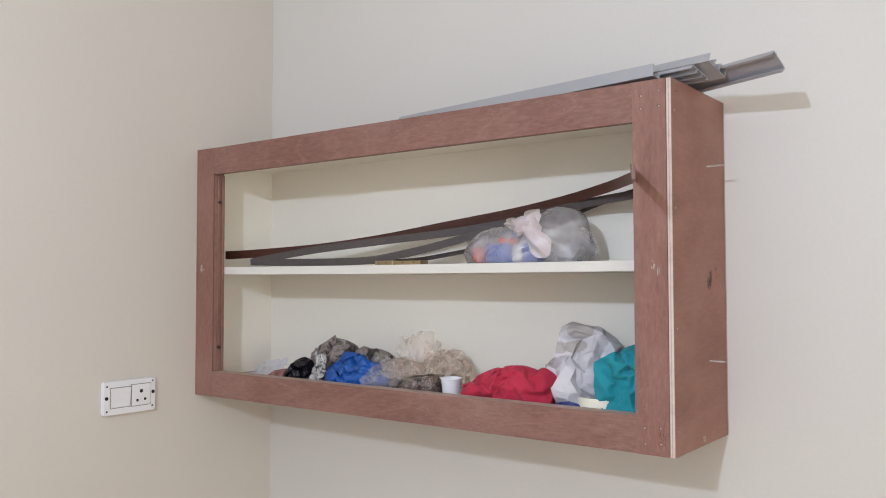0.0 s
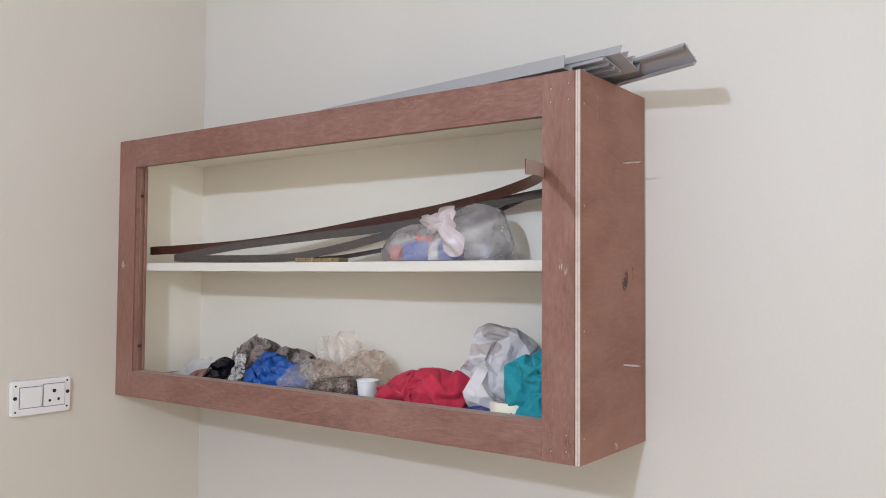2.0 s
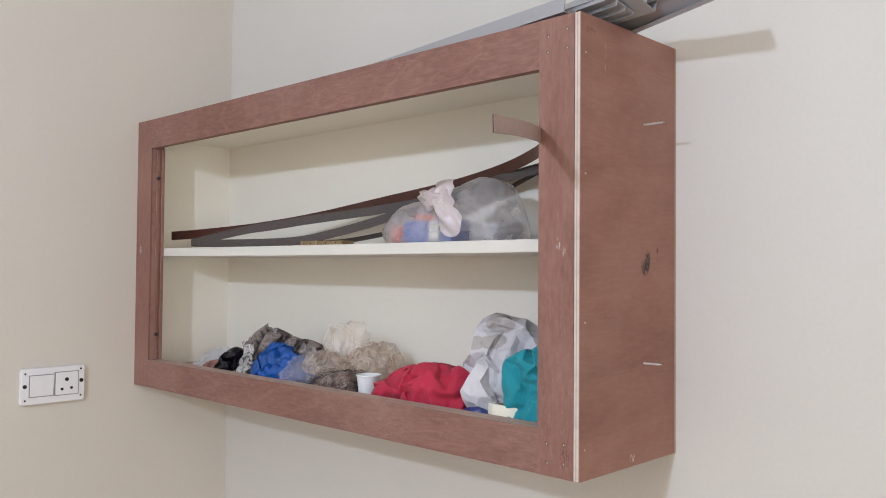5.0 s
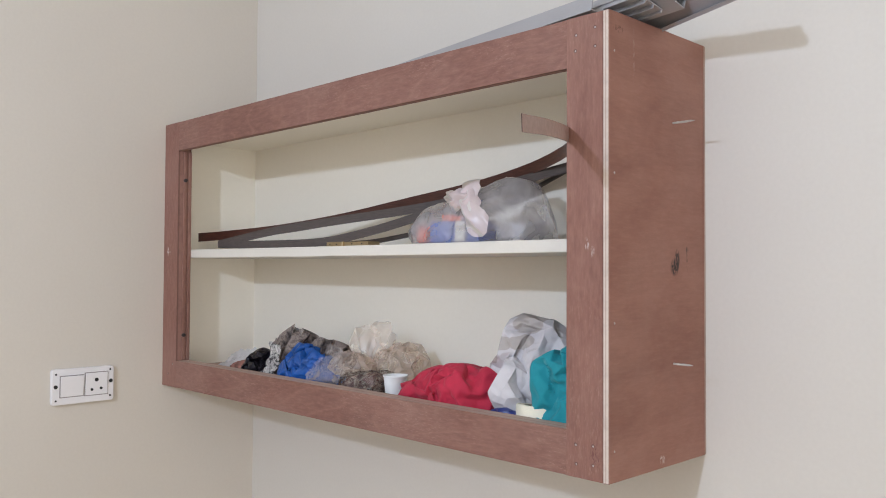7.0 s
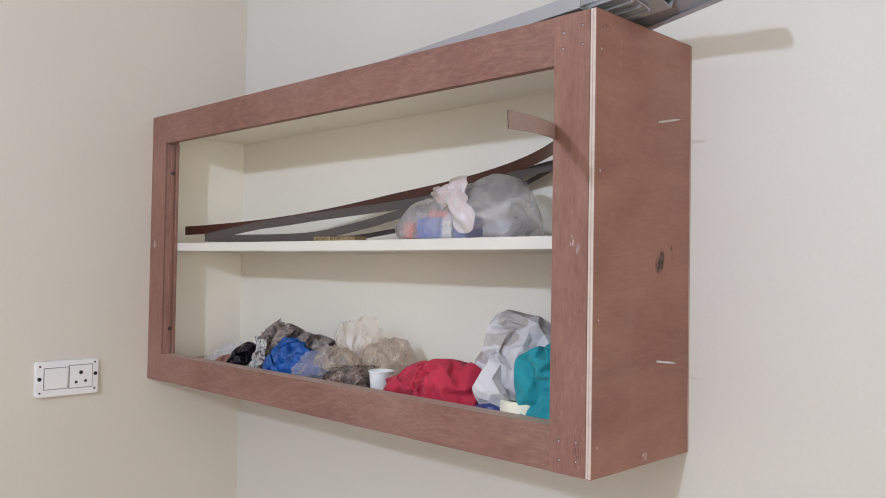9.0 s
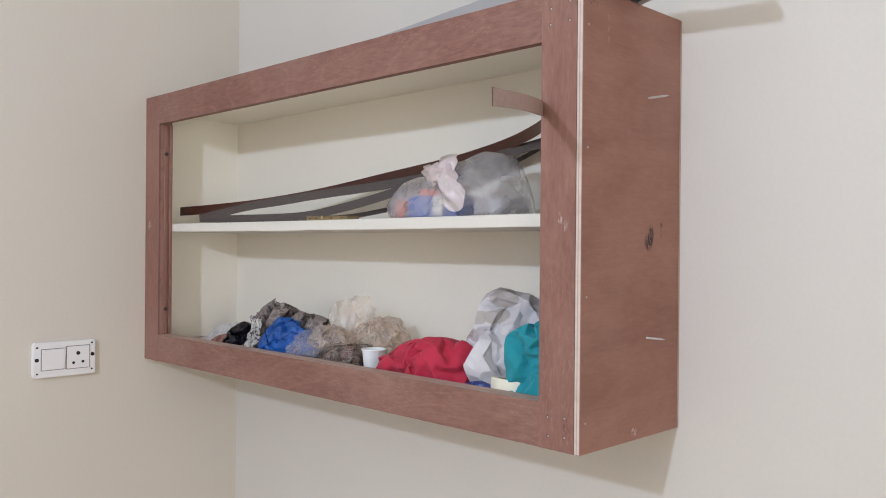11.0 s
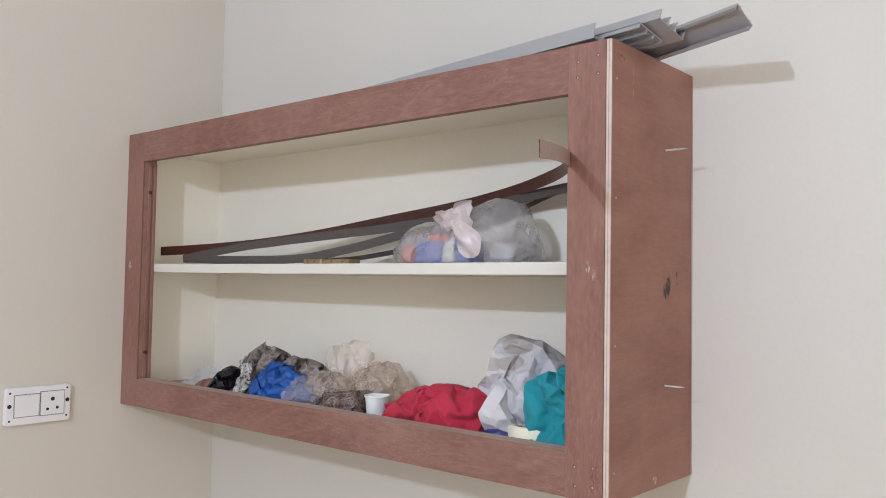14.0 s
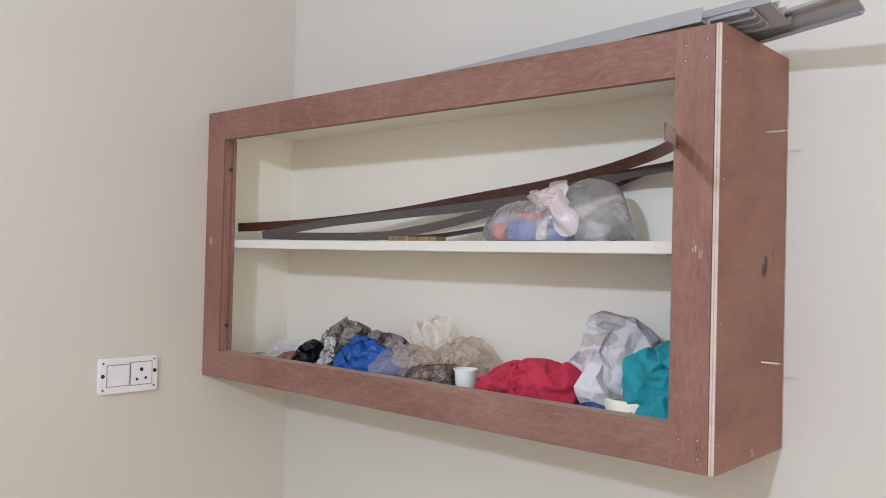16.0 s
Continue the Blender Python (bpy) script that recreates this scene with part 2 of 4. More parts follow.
def speckled(name, dark, pale):
    """Dark sticky lumps with paler film and crumbs between them."""
    m, n, l, p = material(name)
    f = noise_tex(n, l, coords(n, l, (1, 1, 1.3)), 75.0, 3.0, 0.6, 1.0)
    l.new(ramp(n, l, f, [(0.46, dark), (0.54, tuple(0.5 * (a + b) for a, b in zip(dark, pale))), (0.66, pale)]), p.inputs["Base Color"])
    p.inputs["Roughness"].default_value = 0.35
    crinkle(n, l, p, 0.5, 60.0)
    return m


def two_tone_paper(name, base, inner, spots):
    """Crumpled paper whose darker inner side shows in a few folds; spots: centre and three radii of each."""
    m, n, l, p = material(name)
    f = noise_tex(n, l, coords(n, l), 18.0, 4.0)
    col = ramp(n, l, f, [(0.3, tuple(c * 0.95 for c in base)), (0.7, tuple(c * 1.05 for c in base))])
    warp = n.new("ShaderNodeTexNoise")
    warp.inputs["Scale"].default_value = 45.0
    tc = n.new("ShaderNodeTexCoord")
    l.new(tc.outputs["Object"], warp.inputs["Vector"])
    for x, y, z, rx, ry, rz in spots:
        shift = n.new("ShaderNodeVectorMath")
        shift.operation = "MULTIPLY_ADD"
        l.new(warp.outputs["Color"], shift.inputs[0])
        shift.inputs[1].default_value = (0.012, 0.012, 0.012)
        l.new(tc.outputs["Object"], shift.inputs[2])
        mp = n.new("ShaderNodeMapping")
        mp.inputs["Location"].default_value = (-(x + 0.006) / rx, -(y + 0.006) / ry, -(z + 0.006) / rz)
        mp.inputs["Scale"].default_value = (1 / rx, 1 / ry, 1 / rz)
        l.new(shift.outputs[0], mp.inputs["Vector"])
        g = n.new("ShaderNodeTexGradient")
        g.gradient_type = "SPHERICAL"
        l.new(mp.outputs["Vector"], g.inputs["Vector"])
        col = blend(n, l, ramp(n, l, g.outputs["Fac"], [(0.04, (0, 0, 0)), (0.10, (0.9, 0.9, 0.9))]), col, inner)
    l.new(col, p.inputs["Base Color"])
    p.inputs["Roughness"].default_value = 0.75
    crinkle(n, l, p, 0.22, 30.0)
    return m


WALL = paint("cream_wall_paint", (0.635, 0.590, 0.532), (0.655, 0.610, 0.552), 0.55)
WALL_L = paint("warm_cream_wall_paint", (0.640, 0.580, 0.503), (0.660, 0.600, 0.523), 0.55)
# cream paler than the walls: extra light inside the cabinet put into the colour
BRIGHTENED_CREAM = paint("brightened_cream_paint", (0.938, 0.868, 0.740), (0.944, 0.876, 0.752), 0.5, 0.3)
# shelf paint toned down, since its lip catches too much of the lamp
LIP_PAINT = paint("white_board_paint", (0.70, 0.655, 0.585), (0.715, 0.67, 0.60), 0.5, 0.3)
CEILING = paint("ceiling_paint", (0.84, 0.80, 0.72), (0.86, 0.82, 0.74), 0.7)
# unseen floor; pale warm tone set to throw light up under the cabinet
FLOOR = plain("floor_bounce_tone", (0.72, 0.57, 0.40), 0.3, 0, 0.12, 5.0, 0.0)
BLACK_MARK, WHITE_MARK = (0.02, 0.018, 0.018), (0.72, 0.66, 0.62)
WOOD_X = veneer("red_veneer_rail", "x", (), 0.20, 1.0, 3.0, 0.30, 0.80)
WOOD_Z = veneer("red_veneer_stile", "z", [(1.188, -0.246, 1.650, 0.005, 0.05, 0.010, WHITE_MARK, 0.5), (1.196, -0.246, 1.640, 0.004, 0.05, 0.010, WHITE_MARK, 0.4), (0.022, -0.246, 1.655, 0.004, 0.05, 0.014, WHITE_MARK, 0.7), (0.025, -0.246, 1.653, 0.012, 0.05, 0.003, WHITE_MARK, 0.7), (1.2, -0.246, 1.372, 0.010, 0.05, 0.022, (0.10, 0.03, 0.03), 0.6)], 0.16, 0.80, 24.0, 0.14, 0.89)
WOOD_SIDE = veneer("red_veneer_side", "y", [(1.226, -0.087, 1.620, 0.05, 0.012, 0.014, BLACK_MARK, 0.95), (1.226, -0.080, 1.630, 0.05, 0.008, 0.018, BLACK_MARK, 0.85), (1.222, -0.052, 1.64, 0.05, 0.004, 0.03, BLACK_MARK, 0.8), (1.222, -0.19, 1.90, 0.05, 0.003, 0.045, WHITE_MARK, 0.13), (1.222, -0.12, 1.355, 0.05, 0.008, 0.008, WHITE_MARK, 0.8), (1.222, -0.225, 1.93, 0.05, 0.014, 0.006, (0.08, 0.03, 0.02), 0.8)], 0.05, 0.42, 0.0, 0.0)
EDGE_SIDE = ply_edge("pale_ply_edge", "x", (0.62, 0.52, 0.45), (0.45, 0.33, 0.275), 0.0095, 1.2125)
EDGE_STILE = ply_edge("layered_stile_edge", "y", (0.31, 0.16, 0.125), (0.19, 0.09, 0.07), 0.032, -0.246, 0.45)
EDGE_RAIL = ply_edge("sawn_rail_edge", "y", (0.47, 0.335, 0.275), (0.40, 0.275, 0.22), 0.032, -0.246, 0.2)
RAW_BOARD = plain("raw_board", (0.33, 0.22, 0.17), 0.7, 0, 0.2, 30, 0.2, (1, 8, 8))
ALU = plain("grey_anodised_aluminium", (0.41, 0.40, 0.41), 0.45, 0.35, 0.03, 40, 0.05, (1, 30, 30))
STEEL = plain("bright_screw_steel", (0.62, 0.62, 0.64), 0.3, 1.0, 0.1, 200, 0.0)
DARK_STEEL = plain("dark_screw_steel", (0.05, 0.04, 0.04), 0.5, 0.6, 0.2, 200, 0.0)
RECESS_SHADE = plain("nail_recess_shade", (0.15, 0.075, 0.060), 0.7)
NAIL = plain("dull_nail_head", (0.42, 0.36, 0.34), 0.4, 0.7, 0.2, 200, 0.0)
BRASS = plain("brassy_metal", (0.40, 0.30, 0.17), 0.4, 0.85, 0.12, 80, 0.05)
BAND_BROWN = plain("dark_brown_edge_band", (0.075, 0.025, 0.016), 0.38, 0, 0.35, 40, 0.05, (1, 1, 14), 0.25)
BAND_TAN = plain("tan_band_back", (0.34, 0.235, 0.205), 0.6, 0, 0.12, 120, 0.1)
BAND_GREY = plain("grey_brown_edge_band", (0.098, 0.078, 0.070), 0.55, 0, 0.22, 60, 0.05, (1, 1, 14), 0.25)
SWITCH = plain("white_switch_plastic", (0.80, 0.77, 0.77), 0.35, 0, 0.02, 30, 0.0)
SWITCH_DARK = plain("dark_recess", (0.012, 0.011, 0.011), 0.6, 0, 0.1, 30, 0.0)
GAP = plain("grey_gap", (0.27, 0.23, 0.22), 0.7, 0, 0.1, 30, 0.0)
CUP = plain("white_paper_cup", (0.84, 0.83, 0.82), 0.6, 0, 0.03, 90, 0.1)
RED = cloth("red_nonwoven_cloth", (0.47, 0.015, 0.048))
TEAL = cloth("teal_nonwoven_cloth", (0.005, 0.26, 0.31))
TEAL_STITCH = plain("teal_stitch", (0.004, 0.215, 0.26), 0.8)
PAPER = two_tone_paper("white_paper", (0.60, 0.565, 0.575), (0.42, 0.37, 0.34), [(0.928, -0.14, 1.462, 0.012, 0.08, 0.020), (0.944, -0.14, 1.482, 0.020, 0.08, 0.017), (0.968, -0.14, 1.500, 0.022, 0.08, 0.012), (0.998, -0.14, 1.503, 0.022, 0.08, 0.011), (1.000, -0.10, 1.534, 0.028, 0.08, 0.022), (0.968, -0.10, 1.546, 0.020, 0.08, 0.008)])
TAPE = plain("cream_masking_tape", (0.80, 0.75, 0.60), 0.6, 0, 0.05, 300, 0.2, (1, 1, 6))
CARD = plain("brown_card_core", (0.32, 0.22, 0.14), 0.8)
NEWS = newsprint("newsprint")
NEWS_PALE = newsprint("pale_newsprint", (0.56, 0.53, 0.50), (0.40, 0.37, 0.35), 0.9)
NEWS_GREY = newsprint("grey_newsprint", (0.42, 0.37, 0.34), (0.12, 0.09, 0.08))
BLACK_PLASTIC = plain("black_plastic_film", (0.012, 0.010, 0.014), 0.24, 0, 0.3, 30, 0.1, spec=0.3, creased=0.5, crease_scale=55)
BLUE_PLASTIC = plain("blue_plastic_film", (0.012, 0.080, 0.31), 0.36, 0, 0.45, 26, 0.1, spec=0.35, creased=0.4, crease_scale=42)
NAVY = plain("navy_plastic", (0.015, 0.03, 0.16), 0.4, 0, 0.2, 40, 0.1)
MILKY = film("milky_bag_film", (0.95, 0.90, 0.91), 0.30, 0.9, 0.2)
PINK_FILM = film("gathered_pink_film", (0.86, 0.74, 0.74), 0.84, 0.8, 0.3)
BEIGE_FILM = film("beige_bag_film", (0.90, 0.755, 0.67), 0.26, 0.5, 0.34, (1.0, 0.97, 0.93))
CLEAR_FILM = film("clear_beige_film", (0.95, 0.86, 0.81), 0.24, 0.9, 0.22)
FOOD_FILM = film("thin_clear_film", (0.92, 0.79, 0.70), 0.09, 0.9, 0.2)
WHITE_FILM = film("white_film", (0.84, 0.84, 0.87), 0.72, 0.6, 0.3)
BROWN_LUMPS = speckled("dark_brown_lumps", (0.075, 0.012, 0.010), (0.40, 0.31, 0.25))
ORANGE = plain("orange_wrapper", (0.75, 0.12, 0.04), 0.35, 0, 0.1, 40)
BLUE_BOX = plain("blue_packet", (0.03, 0.10, 0.42), 0.35, 0, 0.25, 22)
LABEL = plain("white_packet_label", (0.78, 0.72, 0.62), 0.5, 0, 0.1, 60)
GREY_PACK = plain("grey_packet", (0.70, 0.68, 0.68), 0.4, 0, 0.2, 20)
TERRACOTTA = plain("terracotta_scrap", (0.30, 0.125, 0.095), 0.6, 0, 0.6, 60, 0.2, creased=0.6, crease_scale=60)

# ---- mesh helpers ----
DECK = 1.384  # top of the cabinet's floor
D = 1.3963  # height from which the soft things on it are set out


def obj(name, bm, mat, parent=None, label="", smooth=False):
    me = bpy.data.meshes.new(name)
    for f in bm.faces:
        f.smooth = bool(smooth)
    if smooth is True:
        for e in bm.edges:
            if len(e.link_faces) == 2 and e.calc_face_angle(0) > 0.5:
                e.smooth = False
    bm.to_mesh(me)
    bm.free()
    for one in (mat if isinstance(mat, (list, tuple)) else (mat,)):
        me.materials.append(one)
    ob = new(name, me)
    if parent is not None:
        ob.parent = parent
    if label:
        tagged(ob, label)
    return ob


def part(name, bm, mat, parent, label="", smooth=False):
    return obj(name, bm, mat, parent, label, smooth)


def thing(name, label, category, group="", kind=""):
    return tagged(new(name), label, category, group, kind)


def box(x0, x1, y0, y1, z0, z1, bevel=0.0, segments=1, bm=None):
    bm = bm or bmesh.new()
    made = bmesh.ops.create_cube(bm, size=1.0, matrix=Matrix.LocRotScale(((x0 + x1) / 2, (y0 + y1) / 2, (z0 + z1) / 2), None, (x1 - x0, y1 - y0, z1 - z0)))
    if bevel:
        edges = list({e for v in made["verts"] for e in v.link_edges})
        bmesh.ops.bevel(bm, geom=edges, offset=bevel, segments=segments, affect="EDGES", profile=0.5)
    return bm


def edge_faces(bm, test, index):
    """Gives the faces that pass the test another material slot."""
    bm.normal_update()
    for f in bm.faces:
        if test(f):
            f.material_index = index
    return bm


def cylinder(m, radius, depth, segs=16, radius2=None, bm=None):
    bm = bm or bmesh.new()
    bmesh.ops.create_cone(bm, cap_ends=True, segments=segs, radius1=radius, radius2=radius if radius2 is None else radius2, depth=depth, matrix=m)
    return bm


def lathe(profile, place, segs=40):
    bm = bmesh.new()
    rings = []
    for r, z in profile:
        rings.append([bm.verts.new((place[0] + r * math.cos(a), place[1] + r * math.sin(a), place[2] + z)) for a in (2 * math.pi * i / segs for i in range(segs))])
    for a, b in zip(rings, rings[1:]):
        for i in range(segs):
            bm.faces.new((a[i], a[(i + 1) % segs], b[(i + 1) % segs], b[i]))
    bmesh.ops.recalc_face_normals(bm, faces=bm.faces)
    return bm


def smooth_path(points, steps=14):
    pts = [Vector(p) for p in points]
    pts = [pts[0] * 2 - pts[1]] + pts + [pts[-1] * 2 - pts[-2]]
    out = []
    for a, b, c, d in zip(pts, pts[1:], pts[2:], pts[3:]):
        for i in range(steps):
            t = i / steps
            out.append(0.5 * ((2 * b) + (c - a) * t + (2 * a - 5 * b + 4 * c - d) * t * t + (3 * b - a - 3 * c + d) * t ** 3))
    out.append(pts[-2])
    return out


def ribbon(points, width, thick=0.0011, lean=(0, 0)):
    """A band standing on its edge along points; lean: degrees by which its top falls back at the start and the end."""
    path = smooth_path(points)
    bm = bmesh.new()
    rings, n = [], len(path)
    for i, p in enumerate(path):
        t = (path[min(i + 1, n - 1)] - path[max(i - 1, 0)]).normalized()
        side = t.cross(Vector((0, 0, 1))).normalized()
        k = radians(lean[0] + (lean[1] - lean[0]) * i / (n - 1))
        up = (side.cross(t).normalized() * math.cos(k) - side * math.sin(k))
        flat = up.cross(t).normalized()
        rings.append([bm.verts.new(p + up * (sx * width / 2) + flat * (sy * thick / 2)) for sx, sy in ((1, 1), (-1, 1), (-1, -1), (1, -1))])
    for a, b in zip(rings, rings[1:]):
        for i in range(4):
            f = bm.faces.new((a[i], b[i], b[(i + 1) % 4], a[(i + 1) % 4]))
            f.material_index = 1 if i == 0 else 0
    bm.faces.new(rings[0])
    bm.faces.new(rings[-1][::-1])
    bmesh.ops.recalc_face_normals(bm, faces=bm.faces)
    return bm


def blob(centre, lobes, floor, folds=(), creases=(), level=5, seed=0, soft=0.004, limit=None, planes=0, pleats=(), crush=()):
    """A crumpled soft body: the outer hull of some ellipsoids seen from its centre, with folds and sharp creases, cut flat on its support.
    folds, creases: (height, scale, (sx, sy, sz)); planes: how many random flat cuts; pleats: (point, height, count, reach) radiating from a point;
    crush: (count, height, wave, reach) of straight sharp folds, each over a part of the body."""
    bm = bmesh.new()
    bmesh.ops.create_icosphere(bm, subdivisions=level, radius=1.0)
    c, off = Vector(centre), Vector((seed * 7.13, seed * 3.71, seed * 1.37))
    rng, cuts = random.Random(seed), []
    for _ in range(planes):
        n = Vector((rng.gauss(0, 1), rng.gauss(0, 1), rng.gauss(0, 1))).normalized()
        reach = max((Vector(b[:3]) - c).dot(n) + math.sqrt(sum((n[i] * b[3 + i]) ** 2 for i in range(3))) for b in lobes)
        cuts.append((n, max(0.012, reach * rng.uniform(0.90, 1.0))))
    bends = []
    for count, height, wave, reach in crush:
        for _ in range(count):
            lobe = rng.choice(lobes)
            spot = Vector(lobe[:3]) + Vector((rng.gauss(0, 1) * lobe[3], rng.gauss(-0.4, 0.8) * lobe[4], rng.gauss(0.2, 0.8) * lobe[5]))
            way = Vector((rng.gauss(0, 1), rng.gauss(0, 0.5), rng.gauss(0, 1))).normalized()
            bends.append((spot, way, height * rng.uniform(0.5, 1.3), wave * rng.uniform(0.6, 1.6), reach * rng.uniform(0.7, 1.4), rng.random()))
    for v in bm.verts:
        d = v.co.normalized()
        far = []
        for lx, ly, lz, rx, ry, rz in lobes:
            s = Vector((1 / rx, 1 / ry, 1 / rz))
            o = Vector((c.x - lx, c.y - ly, c.z - lz)) * s
            w = d * s
            a, b, k = w.dot(w), o.dot(w), o.dot(o) - 1
            q = b * b - a * k
            if q > 0:
                far.append((-b + math.sqrt(q)) / a)
        far = [r for r in far if r > 0] or [0.006]
        top = max(far)
        r = top + soft * math.log(sum(math.exp((x - top) / soft) for x in far))
        for n, reach in cuts:
            k = n.dot(d)
            if k > 1e-4:
                r = min(r, reach / k)
        p = c + d * r
        move = 0.0
        for point, height, count, reach in pleats:
            q = p - Vector(point)
            turn = math.atan2(q.z, q.x)
            near = math.exp(-((q.length / reach) ** 2)) * min(1.0, q.length / 0.02)
            move += height * near * (0.5 - 1.6 * abs(noise.noise((math.cos(turn) * count, math.sin(turn) * count, seed))))
        for height, scale, (sx, sy, sz) in folds:
            q = Vector((p.x * sx, p.y * sy, p.z * sz)) * scale + off
            q += noise.noise_vector(q * 0.6) * 0.5
            move += height * (0.6 - 2.0 * abs(noise.noise(q)))
        for height, scale, (sx, sy, sz) in creases:
            q = Vector((p.x * sx, p.y * sy, p.z * sz)) * scale + off
            near = noise.voronoi(q)[0]
            move += height * (1.0 - 2.2 * min(near[1] - near[0], 0.9))
        for spot, way, height, wave, reach, phase in bends:
            q = p - spot
            far = q.length / reach
            if far < 2:
                t = (q.dot(way) / wave + phase) % 1.0
                move += height * math.exp(-far * far) * (1 - 4 * abs(t - 0.5))
        p += d * move
        if p.z < floor:
            p.z = floor + 0.0004 * noise.noise(p * 200)
        if limit:
            p.x, p.y = min(max(p.x, limit[0]), limit[1]), min(max(p.y, limit[2]), limit[3])
        v.co = p
    bm.normal_update()
    return bm


def wedge(outline, front, middle, back, near=0.7, far=0.8):
    """Corners of a rounded cushion: an outline in x and height over the deck at depth middle, drawn in towards its front and its back."""
    cx = sum(x for x, z in outline) / len(outline)
    low = min(z for x, z in outline)
    ring = [(x, middle, D + z) for x, z in outline]
    for y, k in ((middle + 0.6 * (front - middle), 0.5 + 0.5 * near), (front, near - 0.2), (back, far)):
        ring += [(cx + (x - cx) * k, y, D + low + (z - low) * k) for x, z in outline]
    return ring


def wedge_planes(corners):
    """The outer planes (normal and distance) of the convex body round some corners."""
    bm = bmesh.new()
    for p in corners:
        bm.verts.new(p)
    bmesh.ops.convex_hull(bm, input=bm.verts[:])
    mid = sum((Vector(p) for p in corners), Vector()) / len(corners)
    planes = []
    for f in bm.faces:
        f.normal_update()
        n = f.normal if f.normal.dot(f.verts[0].co - mid) > 0 else -f.normal
        rest = n.dot(f.verts[0].co)
        if n.length > 0.5 and max(n.dot(Vector(p)) for p in corners) < rest + 2e-5:
            planes.append((*n, rest))
    bm.free()
    return np.array(planes)


def creased_sheet(corners, amount, scale, seed, nu=28, nv=28, ragged=0.0, hollow=0.0):
    """A loose sheet between four corners with ridged creases and torn edges; hollow: how far its middle bellies towards the room."""
    a, b, c, d = (Vector(p) for p in corners)
    normal = (b - a).cross(d - a).normalized()
    bm = bmesh.new()
    grid = []
    for i in range(nu + 1):
        row = []
        for j in range(nv + 1):
            u, v = i / nu, j / nv
            p = a.lerp(b, u).lerp(d.lerp(c, u), v)
            q = p * scale + Vector((seed * 3.1, seed * 1.7, seed))
            move = amount * (0.5 - 1.8 * abs(noise.noise(q))) + 0.4 * amount * (0.5 - 1.8 * abs(noise.noise(q * 2.7)))
            p = p + normal * move + Vector((0, -hollow, 0)) * (math.sin(math.pi * u) * math.sin(math.pi * v))
            rim = max(abs(u - 0.5), abs(v - 0.5)) * 2
            p += (p - (a + b + c + d) / 4) * (ragged * rim ** 4 * noise.noise(q * 1.9 + Vector((9, 0, 0))))
            row.append(bm.verts.new((p.x, min(p.y, -0.004), max(p.z, DECK + 0.0006))))
        grid.append(row)
    for i in range(nu):
        for j in range(nv):
            bm.faces.new((grid[i][j], grid[i + 1][j], grid[i + 1][j + 1], grid[i][j + 1]))
    bm.normal_update()
    return bm


